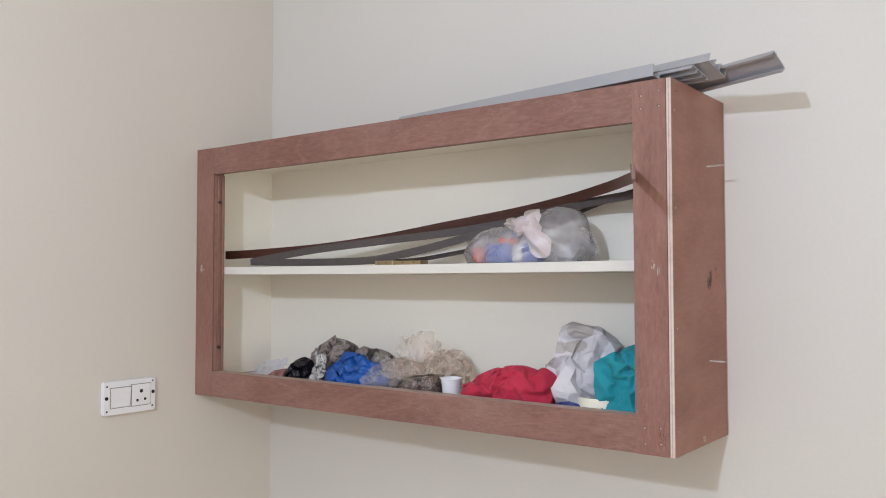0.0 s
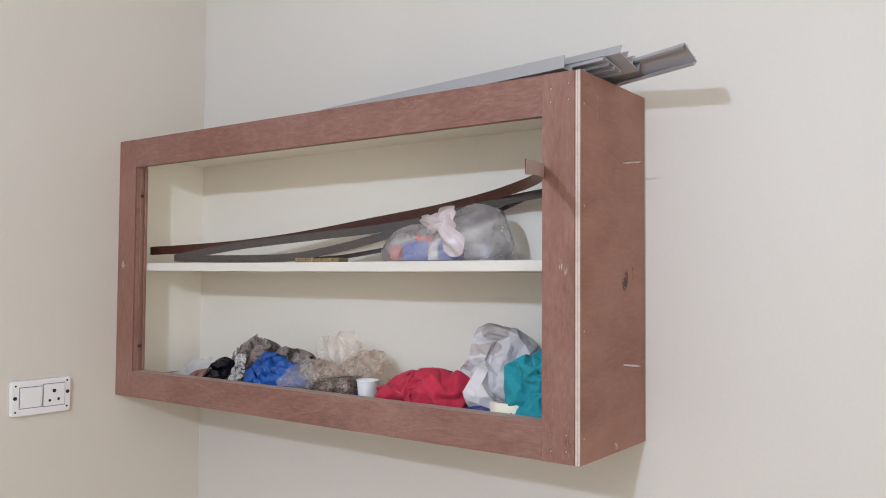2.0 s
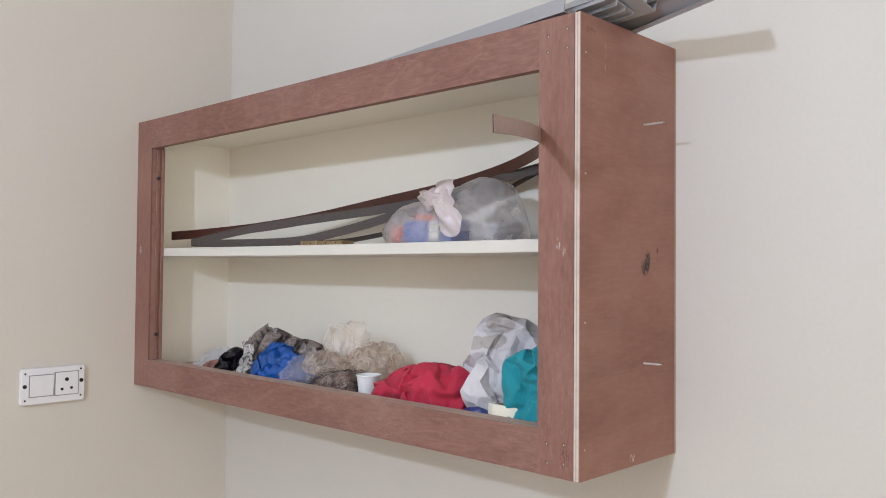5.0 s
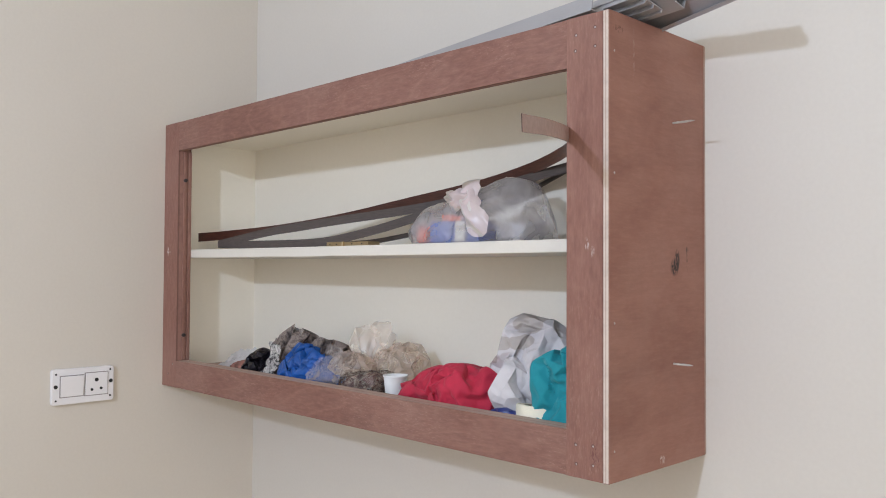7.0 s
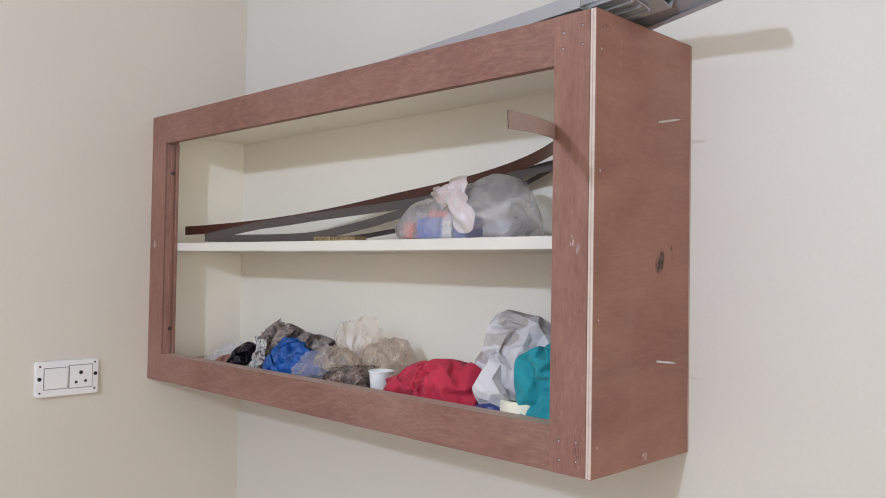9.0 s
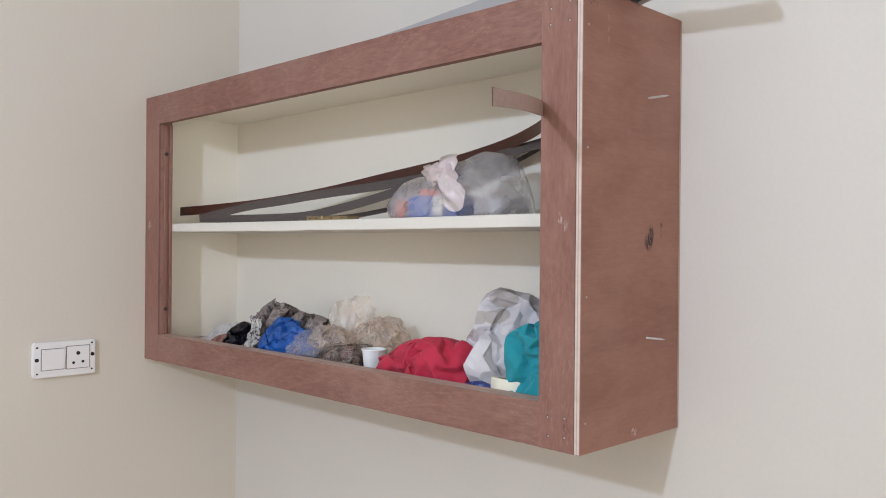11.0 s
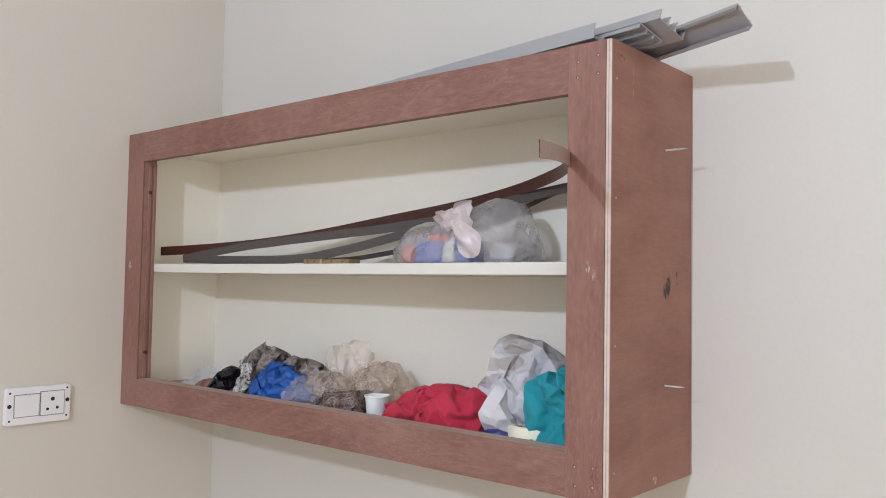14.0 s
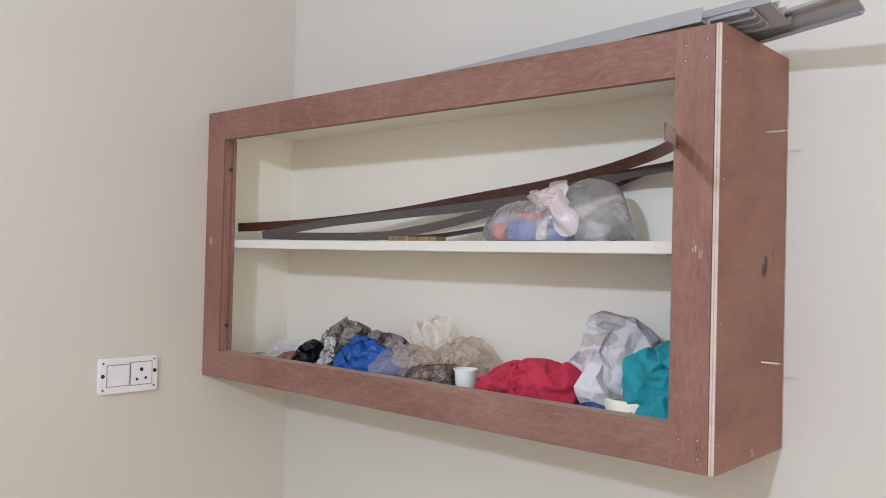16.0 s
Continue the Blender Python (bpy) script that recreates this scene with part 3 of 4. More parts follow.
def crumple(centre, lobes, floor, excess=1.3, level=3, seed=0, core=0.72, bend=0.1, limit=None, ease=0, rounds=2, soft=0.012, fine=(1.05, 1.03), jitter=0.16):
    """A bag, cloth or paper crushed down to the hull of some ellipsoids (six numbers) or wedges (lists of corners): a skin that is too large for it is pressed in until it buckles,
    first in large facets, then in finer and finer creases; it keeps its lengths, stays outside a core and rests on its support. ease: passes that round the creases off at the end."""
    bm = bmesh.new()
    bmesh.ops.create_icosphere(bm, subdivisions=level, radius=1.0)
    rng = np.random.RandomState(seed)
    c = np.array(centre)
    bodies = [wedge_planes(b) if isinstance(b, list) else np.array(b) for b in lobes]

    def reach(d):
        all_r = []
        for b in bodies:
            if b.ndim == 2:
                side, room = d @ b[:, :3].T, b[:, 3] - b[:, :3] @ c
                t = room / np.where(np.abs(side) < 1e-9, 1e-9, side)
                leave = np.where(side > 1e-9, t, 9.0).min(1)
                enter = np.where(side < -1e-9, t, -9.0).max(1)
                all_r.append(np.where((leave > enter) & (leave > 0), leave, 0.0))
                continue
            o, w = (c - b[:3]) / b[3:], d / b[3:]
            aa, bb, kk = (w * w).sum(1), (w * o).sum(1), (o * o).sum() - 1
            q = bb * bb - aa * kk
            all_r.append(np.where(q > 0, (-bb + np.sqrt(np.maximum(q, 0))) / aa, 0.0))
        top = np.max(all_r, axis=0)
        return np.maximum(0.006, top + soft * 0.5 * np.log(np.sum([np.exp((r - top) / soft) for r in all_r], axis=0)))

    x = None
    for stage in range(rounds + 1):
        bm.verts.ensure_lookup_table()
        bm.verts.index_update()
        edge = np.array([[v.index for v in e.verts] for e in bm.edges])
        i, j = edge[:, 0], edge[:, 1]
        x = np.array([v.co[:] for v in bm.verts])
        count = len(x)
        valence = np.bincount(i, minlength=count) + np.bincount(j, minlength=count)
        if stage == 0:
            x *= reach(x)[:, None]
            rest = np.linalg.norm(x[i] - x[j], axis=1) * excess
            x *= rng.uniform(0.85, 1.2, count)[:, None]
        else:
            x = x - c
            rest = np.linalg.norm(x[i] - x[j], axis=1) * (fine[0] if stage == 1 else fine[1])
            x += rng.normal(size=x.shape) * (np.median(rest) * jitter)
        home = x.copy()
        for step in range(60 if stage == 0 else 24):
            x += (0.10 if stage == 0 else 0.03) * (home - x)
            if bend:
                mean = np.stack([np.bincount(i, x[j, a], count) + np.bincount(j, x[i, a], count) for a in range(3)], 1) / valence[:, None]
                x += bend * (mean - x)
            for _ in range(10):
                d = x[j] - x[i]
                length = np.linalg.norm(d, axis=1) + 1e-9
                d *= (0.5 * (length - rest) / length)[:, None]
                x += 1.5 * np.stack([np.bincount(i, d[:, a], count) - np.bincount(j, d[:, a], count) for a in range(3)], 1) / valence[:, None] * 2
            r = np.linalg.norm(x, axis=1) + 1e-9
            u = x / r[:, None]
            hull = reach(u)
            x = u * np.clip(r, core * hull, 1.03 * hull)[:, None]
            x[:, 2] = np.maximum(x[:, 2], floor - c[2])
            if limit:
                x[:, 0] = np.clip(x[:, 0], limit[0] - c[0], limit[1] - c[0])
                x[:, 1] = np.clip(x[:, 1], limit[2] - c[1], limit[3] - c[1])
        if stage == rounds:
            for _ in range(ease):
                mean = np.stack([np.bincount(i, x[j, a], count) + np.bincount(j, x[i, a], count) for a in range(3)], 1) / valence[:, None]
                x += 0.5 * (mean - x)
        for v, p in zip(bm.verts, x + c):
            v.co = p
        if stage < rounds:
            bmesh.ops.subdivide_edges(bm, edges=bm.edges[:], cuts=1, use_grid_fill=True)
            bmesh.ops.triangulate(bm, faces=bm.faces[:])
    bm.normal_update()
    return bm


def sheet(fn, nu, nv, thick=0.0):
    """A sheet from fn(u, v) with u and v from 0 to 1."""
    bm = bmesh.new()
    grid = [[bm.verts.new(fn(i / nu, j / nv)) for j in range(nv + 1)] for i in range(nu + 1)]
    for i in range(nu):
        for j in range(nv):
            bm.faces.new((grid[i][j], grid[i + 1][j], grid[i + 1][j + 1], grid[i][j + 1]))
    bm.normal_update()
    return bm


# ---- room ----
# beyond the cabinet's corner the room is unseen; its size sets the bounce
ROOM_X, ROOM_Y, ROOM_Z = 4.0, -3.2, 2.95
tagged(obj("wall_back", box(-0.15, ROOM_X + 0.15, 0.0, 0.15, 0, ROOM_Z), WALL), "cream painted plaster wall that carries the cabinet", "wall", kind="structure")
tagged(obj("wall_side", box(-0.15, 0.0, ROOM_Y - 0.15, 0.0, 0, ROOM_Z), WALL_L), "cream painted plaster wall with a switch plate", "wall", kind="structure")
tagged(obj("wall_far", box(0.0, ROOM_X, ROOM_Y - 0.15, ROOM_Y, 0, ROOM_Z), WALL), "plain cream painted plaster wall closing the room", "wall", kind="structure")
tagged(obj("wall_end", box(ROOM_X, ROOM_X + 0.15, ROOM_Y - 0.15, 0.0, 0, ROOM_Z), WALL), "plain cream painted plaster wall closing the room", "wall", kind="structure")
tagged(obj("floor", box(-0.15, ROOM_X + 0.15, ROOM_Y - 0.15, 0.15, -0.12, 0), FLOOR), "unseen plain floor of the room, toned to bounce warm light", "floor", kind="structure")
tagged(obj("ceiling", box(-0.15, ROOM_X + 0.15, ROOM_Y - 0.15, 0.15, ROOM_Z, ROOM_Z + 0.12), CEILING), "plain white painted ceiling of the room", "ceiling", kind="structure")

# ---- cabinet ----
W, FRONT, BACK_OF_FRAME, Z0, Z1 = 1.222, -0.246, -0.214, 1.343, 1.952
OPEN_L, OPEN_R, OPEN_B, OPEN_T = 0.066, 1.155, 1.404, 1.886
TOP_UNDER = 1.918
SIDE_T = 0.0095
SHELF_Z, SHELF_T = 1.659, 0.019
cabinet = thing("wall_cabinet", "open reddish plywood wall cabinet with one painted shelf", "cabinet")
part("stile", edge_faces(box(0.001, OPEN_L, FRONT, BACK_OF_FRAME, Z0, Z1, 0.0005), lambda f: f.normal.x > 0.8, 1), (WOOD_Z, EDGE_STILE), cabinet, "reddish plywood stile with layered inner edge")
part("stile", box(OPEN_R, W - SIDE_T - 0.0006, FRONT, BACK_OF_FRAME, Z0, Z1, 0.00015), (WOOD_Z,), cabinet, "reddish plywood stile with nail heads")
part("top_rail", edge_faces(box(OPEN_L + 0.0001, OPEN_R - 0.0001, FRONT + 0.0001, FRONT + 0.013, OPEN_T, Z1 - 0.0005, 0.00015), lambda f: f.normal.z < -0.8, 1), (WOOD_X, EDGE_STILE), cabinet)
part("bottom_rail", edge_faces(box(OPEN_L + 0.0001, OPEN_R - 0.0001, FRONT + 0.0001, BACK_OF_FRAME, Z0 + 0.0005, OPEN_B, 0.00015), lambda f: f.normal.z > 0.8, 1), (WOOD_X, EDGE_RAIL), cabinet)
side_bm = edge_faces(box(W - SIDE_T, W, FRONT - 0.0008, -0.0005, Z0, Z1, 0.0007), lambda f: f.normal.y < -0.8, 1)
for v in side_bm.verts:
    v.co.x += 0.007 * (v.co.y - FRONT) / 0.246  # the box is a little out of square
part("side_panel", side_bm, (WOOD_SIDE, EDGE_SIDE), cabinet, "reddish plywood side panel with a pale layered edge and black smudge")
part("top_panel", edge_faces(box(OPEN_L + 0.001, W - SIDE_T - 0.0005, FRONT + 0.0135, -0.0005, TOP_UNDER, Z1 - 0.002), lambda f: f.normal.z > 0.8, 1), (BRIGHTENED_CREAM, RAW_BOARD), cabinet, "top board painted cream underneath")
part("caulk_strip", box(W + 0.0071, W + 0.0079, -0.004, -0.0003, Z0 + 0.001, Z1 - 0.001, 0.0004), EDGE_SIDE, cabinet, "pale strip along the wall")
part("top_panel", box(0.001, OPEN_L + 0.0005, BACK_OF_FRAME + 0.0005, -0.0005, TOP_UNDER, Z1 - 0.002), BRIGHTENED_CREAM, cabinet)
part("bottom_panel", box(0.001, W - SIDE_T - 0.0005, BACK_OF_FRAME + 0.0005, -0.0005, DECK - 0.018, DECK), RAW_BOARD, cabinet)


def shelf_board():
    """The shelf sags a little and its painted lip is uneven."""
    bm = box(0.0008, W - SIDE_T - 0.0005, BACK_OF_FRAME, -0.0005, SHELF_Z - SHELF_T, SHELF_Z, 0.0015, 2)
    bmesh.ops.bisect_plane(bm, geom=bm.verts[:] + bm.edges[:] + bm.faces[:], plane_co=(0.6, 0, 0), plane_no=(1, 0, 0))
    for i in range(1, 24):
        if i != 12:
            bmesh.ops.bisect_plane(bm, geom=bm.verts[:] + bm.edges[:] + bm.faces[:], plane_co=(i * 0.05, 0, 0), plane_no=(1, 0, 0))
    for v in bm.verts:
        v.co.z -= 0.0015 * math.sin(math.pi * v.co.x / 1.21)
        if v.co.z < SHELF_Z - SHELF_T / 2:
            v.co.z += 0.0011 * noise.noise((v.co.x * 9, 0, 3))
    return bm


# added sheets over the bare wall; their pale paint brightens the inside
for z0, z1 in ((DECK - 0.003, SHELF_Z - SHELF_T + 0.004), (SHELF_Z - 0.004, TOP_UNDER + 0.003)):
    part("added_lining", box(0.0025, W - SIDE_T - 0.001, -0.0025, -0.0006, z0, z1), BRIGHTENED_CREAM, cabinet, "added thin sheet over the back wall, cream brightened to stand in for light inside")
    part("added_lining", box(0.0006, 0.0025, BACK_OF_FRAME + 0.001, -0.0006, z0, z1), BRIGHTENED_CREAM, cabinet, "added thin sheet over the end wall, cream brightened to stand in for light inside")
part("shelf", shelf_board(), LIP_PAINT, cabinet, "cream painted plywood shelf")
# moulding step on the inner edge of the stile beside the wall
part("moulding", box(OPEN_L - 0.0004, OPEN_L + 0.003, -0.2335, -0.2255, OPEN_B + 0.001, OPEN_T - 0.001, 0.0008), WOOD_Z, cabinet)
part("moulding", box(OPEN_L - 0.0004, OPEN_L + 0.0045, -0.2215, -0.2145, OPEN_B + 0.001, OPEN_T - 0.001, 0.0008), WOOD_Z, cabinet)


def head(x, z, r=0.0025):
    """A nail sunk a little into the veneer: a dark disc for its shaded recess and a bright head, not quite centred."""
    part("nail_hole", cylinder(pose(x, FRONT - 0.0001, z, 90, 0, 0), r, 0.0005, 14), RECESS_SHADE, cabinet, "dark disc for the shade in a sunk nail hole")
    return part("nail_head", cylinder(pose(x + 0.0006, FRONT - 0.0002, z - 0.0004, 90, 0, 0), r * 0.72, 0.0008, 12, r * 0.5), NAIL, cabinet, "dull nail head")


for x, z in ((1.2, 1.933), (1.170, 1.928), (1.2, 1.908), (1.169, 1.907), (1.170, 1.386), (1.197, 1.388), (1.197, 1.363), (1.171, 1.361), (0.052, 1.396), (0.03, 1.372)):
    head(x, z)
for z in (1.900, 1.741, 1.547, 1.383):
    part("nail_head", cylinder(pose(W + 0.0003, -0.235, z, 0, 90, 0), 0.002, 0.0012, 10, 0.0014), NAIL, cabinet, "dull nail head")
for z in (1.818, 1.462):
    part("screw_hole", cylinder(pose(OPEN_L + 0.0034, -0.2295, z, 0, 90, 0), 0.0043, 0.0034, 16), DARK_STEEL, cabinet, "dark countersunk screw")


def screw(y, z, length):
    """A screw that has come through the side panel, point outwards."""
    bm = bmesh.new()
    segs, r0 = 10, 0.0014
    steps = 64
    loops = []
    for i in range(steps + 1):
        k = i / steps
        rr = r0 * (1 if k < 0.82 else (1 - k) / 0.18 * 0.95 + 0.05)
        rr *= 1.28 if i % 3 == 0 and k < 0.9 else 0.92
        loops.append([bm.verts.new((W - 0.004 + k * (length + 0.004), y + rr * math.cos(a), z + rr * math.sin(a))) for a in (2 * math.pi * j / segs for j in range(segs))])
    for a, b in zip(loops, loops[1:]):
        for j in range(segs):
            bm.faces.new((a[j], b[j], b[(j + 1) % segs], a[(j + 1) % segs]))
    bm.faces.new(loops[-1])
    bmesh.ops.recalc_face_normals(bm, faces=bm.faces)
    return tagged(obj("protruding_screw", bm, STEEL, None, "", True), "bright steel screw poking out of the plywood side", "screw", "screws through the side panel")


screw(-0.091, 1.824, 0.038)
screw(-0.090, 1.484, 0.034)

# ---- switch plate ----


def switch_plate():
    top = thing("switch_plate", "white plastic switch and socket plate on the cream wall", "switch")
    y0, y1, z0, z1, t = -0.4955, -0.3635, 1.3225, 1.3985, 0.010
    bm = box(0.0005, t, y0, y1, z0, z1, 0.0)
    verts = [e for e in bm.edges if abs(e.verts[0].co.x - e.verts[1].co.x) > 0.005]
    bmesh.ops.bevel(bm, geom=verts, offset=0.006, segments=5, affect="EDGES", profile=0.5)
    bmesh.ops.bevel(bm, geom=[e for e in bm.edges if e.verts[0].co.x > t - 1e-4 and e.verts[1].co.x > t - 1e-4], offset=0.0018, segments=2, affect="EDGES", profile=0.5)
    part("plate", bm, SWITCH, top)
    part("gap", box(t, t + 0.0004, -0.4795, -0.4285, 1.3375, 1.3845), GAP, top)
    part("gap", box(t, t + 0.0004, -0.4275, -0.3765, 1.3365, 1.3875), GAP, top)
    rk = box(t + 0.0002, t + 0.004, -0.478, -0.430, 1.339, 1.383, 0.0012, 2)
    for v in rk.verts:
        if v.co.x > t + 0.002:
            v.co.x += 0.0022 * (v.co.z - 1.361) / 0.022
    part("rocker", rk, SWITCH, top)
    so = part("socket", box(t + 0.0002, t + 0.0026, -0.426, -0.378, 1.338, 1.386, 0.001, 2), SWITCH, top)
    for y, z, r in ((-0.4025, 1.3705, 0.0042), (-0.4125, 1.350, 0.0031), (-0.3925, 1.3515, 0.0031)):
        part("pin_hole", cylinder(pose(t + 0.0027, y, z, 0, 90, 0), r, 0.0006, 20), SWITCH_DARK, so, "dark round pin hole")
    for y, z, r in ((-0.4875, 1.3615, 0.0042), (-0.3705, 1.3655, 0.0042), (-0.487, 1.388, 0.0021), (-0.372, 1.391, 0.0021), (-0.487, 1.332, 0.0021), (-0.372, 1.333, 0.0021)):
        part("screw_recess", cylinder(pose(t + 0.0003, y, z, 0, 90, 0), r, 0.0008, 18), SWITCH_DARK, top, "dark screw recess")
    return top


switch_plate()

# ---- aluminium tracks on top of the cabinet ----


def track(tip, yaw, tilt, width, fins, length, label, web=0.0016):
    """An extruded track; tip: the near corner of its cut end; tilt: how far its far side hangs down; fins: (place across, height, foot) above or below the web."""
    k, q = radians(yaw), radians(tilt)
    a = Vector((math.cos(k), math.sin(k), 0))
    flat = Vector((-math.sin(k), math.cos(k), 0))
    b = flat * math.cos(q) - Vector((0, 0, 1)) * math.sin(q)
    up = flat * math.sin(q) + Vector((0, 0, 1)) * math.cos(q)
    top = thing("aluminium_track", label, "metal track", "offcut tracks on the cabinet")

    def bar(name, *spans):
        bm = bmesh.new()
        for u0, u1, v0, v1 in spans:
            ring = []
            for s in (0.0, -length):
                ring.append([bm.verts.new(Vector(tip) + a * s + b * u + up * v) for u, v in ((u0, v0), (u1, v0), (u1, v1), (u0, v1))])
            for i in range(4):
                bm.faces.new((ring[0][i], ring[1][i], ring[1][(i + 1) % 4], ring[0][(i + 1) % 4]))
            bm.faces.new(ring[0][::-1])
            bm.faces.new(ring[1])
        bmesh.ops.recalc_face_normals(bm, faces=bm.faces)
        part(name, bm, ALU, top)

    bar("web", (0, width, 0, web))
    for u, height, foot in fins:
        lo, hi = (web, height) if height > 0 else (height, 0.0)
        bar("fin", (u, u + 0.0014, lo, hi))
        if foot:
            end = hi if height > 0 else lo
            bar("lip", (u + min(foot, 0) + (0.0014 if foot > 0 else 0), u + max(foot, 0), end - 0.0012 if height > 0 else end, end if height > 0 else end + 0.0012))
    return top


# ---- things on the shelf and deck follow ----
ON_TOP = Z1 + 0.001
# long channel that overhangs furthest, its open side turned down towards the room
track((1.368, -0.200, 1.979), -22.5, 42, 0.036, ((0.0, -0.007, 0.004), (0.0346, -0.008, -0.004), (0.006, 0.004, 0), (0.028, 0.004, 0)), 0.55, "grey aluminium channel offcut overhanging the cabinet top")
# wide sliding track, fins upwards
track((1.272, -0.214, 1.9765), -11, 19, 0.056, ((0.0, 0.0145, 0), (0.019, 0.014, 0.003), (0.036, 0.016, 0.003), (0.0546, 0.018, -0.003)), 0.75, "grey aluminium sliding track with upright fins on the cabinet")
# second sliding track beneath it, fins downwards
track((1.247, -0.222, 1.9735), -11, 16, 0.052, ((0.002, -0.006, 0), (0.018, -0.007, 0), (0.034, -0.006, 0), (0.0506, -0.004, 0)), 0.8, "grey aluminium sliding track laid upside down on the cabinet")
# short-flanged angle nearest the room
track((1.186, -0.2335, 1.9615), -8, 8, 0.030, ((0.0, 0.0215, 0), (0.022, 0.011, 0.003)), 0.62, "grey aluminium angle track along the cabinet top")

# ---- edge bands lying on the shelf ----


def band(points, width, mats, label, lean=(0, 0)):
    return tagged(obj("edge_band", ribbon(points, width, 0.0011, lean), mats), label, "edge band", "edge bands on the shelf")


band([(0.010, -0.163, 1.690), (0.12, -0.150, 1.693), (0.30, -0.125, 1.702), (0.47, -0.09, 1.720), (0.64, -0.055, 1.746), (0.80, -0.036, 1.768), (0.93, -0.05, 1.786), (1.04, -0.10, 1.799), (1.115, -0.175, 1.801), (1.160, -0.250, 1.796), (1.196, -0.34, 1.789), (1.233, -0.437, 1.777)], 0.0205, (BAND_BROWN, BAND_TAN), "long dark brown edge band curling out of the cabinet")
band([(0.118, -0.172, 1.671), (0.20, -0.165, 1.682), (0.33, -0.150, 1.698), (0.509, -0.120, 1.714), (0.66, -0.085, 1.728), (0.78, -0.045, 1.745), (0.92, -0.03, 1.760)], 0.017, (BAND_GREY, BAND_GREY), "grey-brown edge band strip lying across the shelf")
band([(0.122, -0.168, 1.671), (0.26, -0.165, 1.668), (0.47, -0.150, 1.669), (0.575, -0.125, 1.684), (0.69, -0.10, 1.709), (0.83, -0.055, 1.752), (0.98, -0.06, 1.776), (1.09, -0.085, 1.784), (1.19, -0.10, 1.788)], 0.017, (BAND_GREY, BAND_GREY), "grey-brown edge band strip rising behind the tied bag", (0, 10))
band([(0.112, -0.140, 1.669), (0.25, -0.120, 1.672), (0.38, -0.10, 1.669), (0.52, -0.09, 1.668), (0.62, -0.075, 1.677), (0.74, -0.03, 1.703), (0.9, -0.02, 1.75), (1.08, -0.07, 1.792), (1.19, -0.08, 1.80)], 0.010, (BAND_GREY, BAND_BROWN), "narrow grey edge band strip rising behind the tied bag", (20, 20))


def brass_hinge():
    top = thing("brass_hinge", "folded brass hinge with screw holes on the shelf", "hinge")
    x0, x1, y0, z = 0.520, 0.645, -0.165, SHELF_Z - 0.0012
    part("leaf", box(x0, x0 + 0.050, y0, y0 + 0.03, z, z + 0.0102, 0.001), BRASS, top)
    part("leaf", box(x0 + 0.0525, x1, y0 + 0.001, y0 + 0.031, z, z + 0.0095, 0.001), BRASS, top)
    part("pin", cylinder(pose(x0 + 0.0512, y0, z + 0.0051), 0.0026, 0.0102, 14), BRASS, top, "bright brass pin", True)
    for x in (x0 + 0.012, x0 + 0.032, x0 + 0.078, x0 + 0.108):
        part("hole", cylinder(pose(x, y0 + (0 if x < 0.573 else 0.001), z + 0.0055, 90, 0, 0), 0.0014, 0.001, 12), SWITCH_DARK, top, "dark screw hole")
    return top


brass_hinge()

# ---- tied carrier bag with packets ----
S = SHELF_Z - 0.001


def film_ear(u, v, end, wide, seed):
    """A gathered fan of film from the knot to end, pleated along its length."""
    a, b = Vector((0.922, -0.207, 1.727)), Vector(end)
    way = (b - a).normalized()
    across = way.cross(Vector((0, -1, 0))).normalized()
    w = wide * (0.28 + 0.95 * u ** 0.8 - 0.25 * max(0.0, u - 0.8) * 5)
    pleat = 0.0022 * (1.2 - u) * math.sin(v * 9 + seed + 1.5 * u) + 0.005 * noise.noise((u * 2.5, v * 3.5, seed))
    bulge = 0.010 * math.sin(math.pi * u) * math.sin(math.pi * v)
    ragged = -0.016 * (2 * v - 1) ** 2 * u + 0.004 * noise.noise((v * 4, seed, 1)) * u
    return a + (b - a) * (u + 0.0) + way * ragged + across * ((v - 0.5) * w) + Vector((0, -1, 0)) * (pleat + bulge)


def tied_bag():
    top = thing("tied_plastic_bag", "translucent plastic bag tied in a knot on the shelf", "plastic bag")
    lobes = [(0.952, -0.105, 1.692, 0.062, 0.072, 0.074), (0.828, -0.132, 1.678, 0.078, 0.066, 0.052), (0.905, -0.15, 1.695, 0.062, 0.050, 0.044), (0.92, -0.11, 1.66, 0.088, 0.078, 0.03)]
    part("film", blob((0.905, -0.118, 1.692), lobes, S, [(0.003, 16, (1, 1, 1))], (), 6, 3, 0.016, (0.7, 1.16, -0.203, -0.012), 26, [((0.922, -0.198, 1.728), 0.007, 3.2, 0.062)], [(16, 0.0022, 0.035, 0.04)]), MILKY, top, "", "soft")
    part("knot", blob((0.922, -0.198, 1.728), [(0.922, -0.200, 1.728, 0.019, 0.014, 0.015), (0.905, -0.196, 1.732, 0.014, 0.012, 0.009)], 0, [(0.005, 70, (1, 1, 1))], (), 4, 5), PINK_FILM, top, "gathered pinkish film knot", True)
    for end, wide, seed in (((0.975, -0.206, 1.670), 0.043, 2), ((0.948, -0.188, 1.754), 0.036, 5), ((0.953, -0.195, 1.716), 0.040, 9), ((0.872, -0.192, 1.735), 0.022, 4), ((0.893, -0.194, 1.708), 0.020, 7)):
        part("ear", sheet(lambda u, v: film_ear(u, v, end, wide, seed), 20, 26), PINK_FILM, top, "gathered pinkish film ear", True)
    return top


tied_bag()


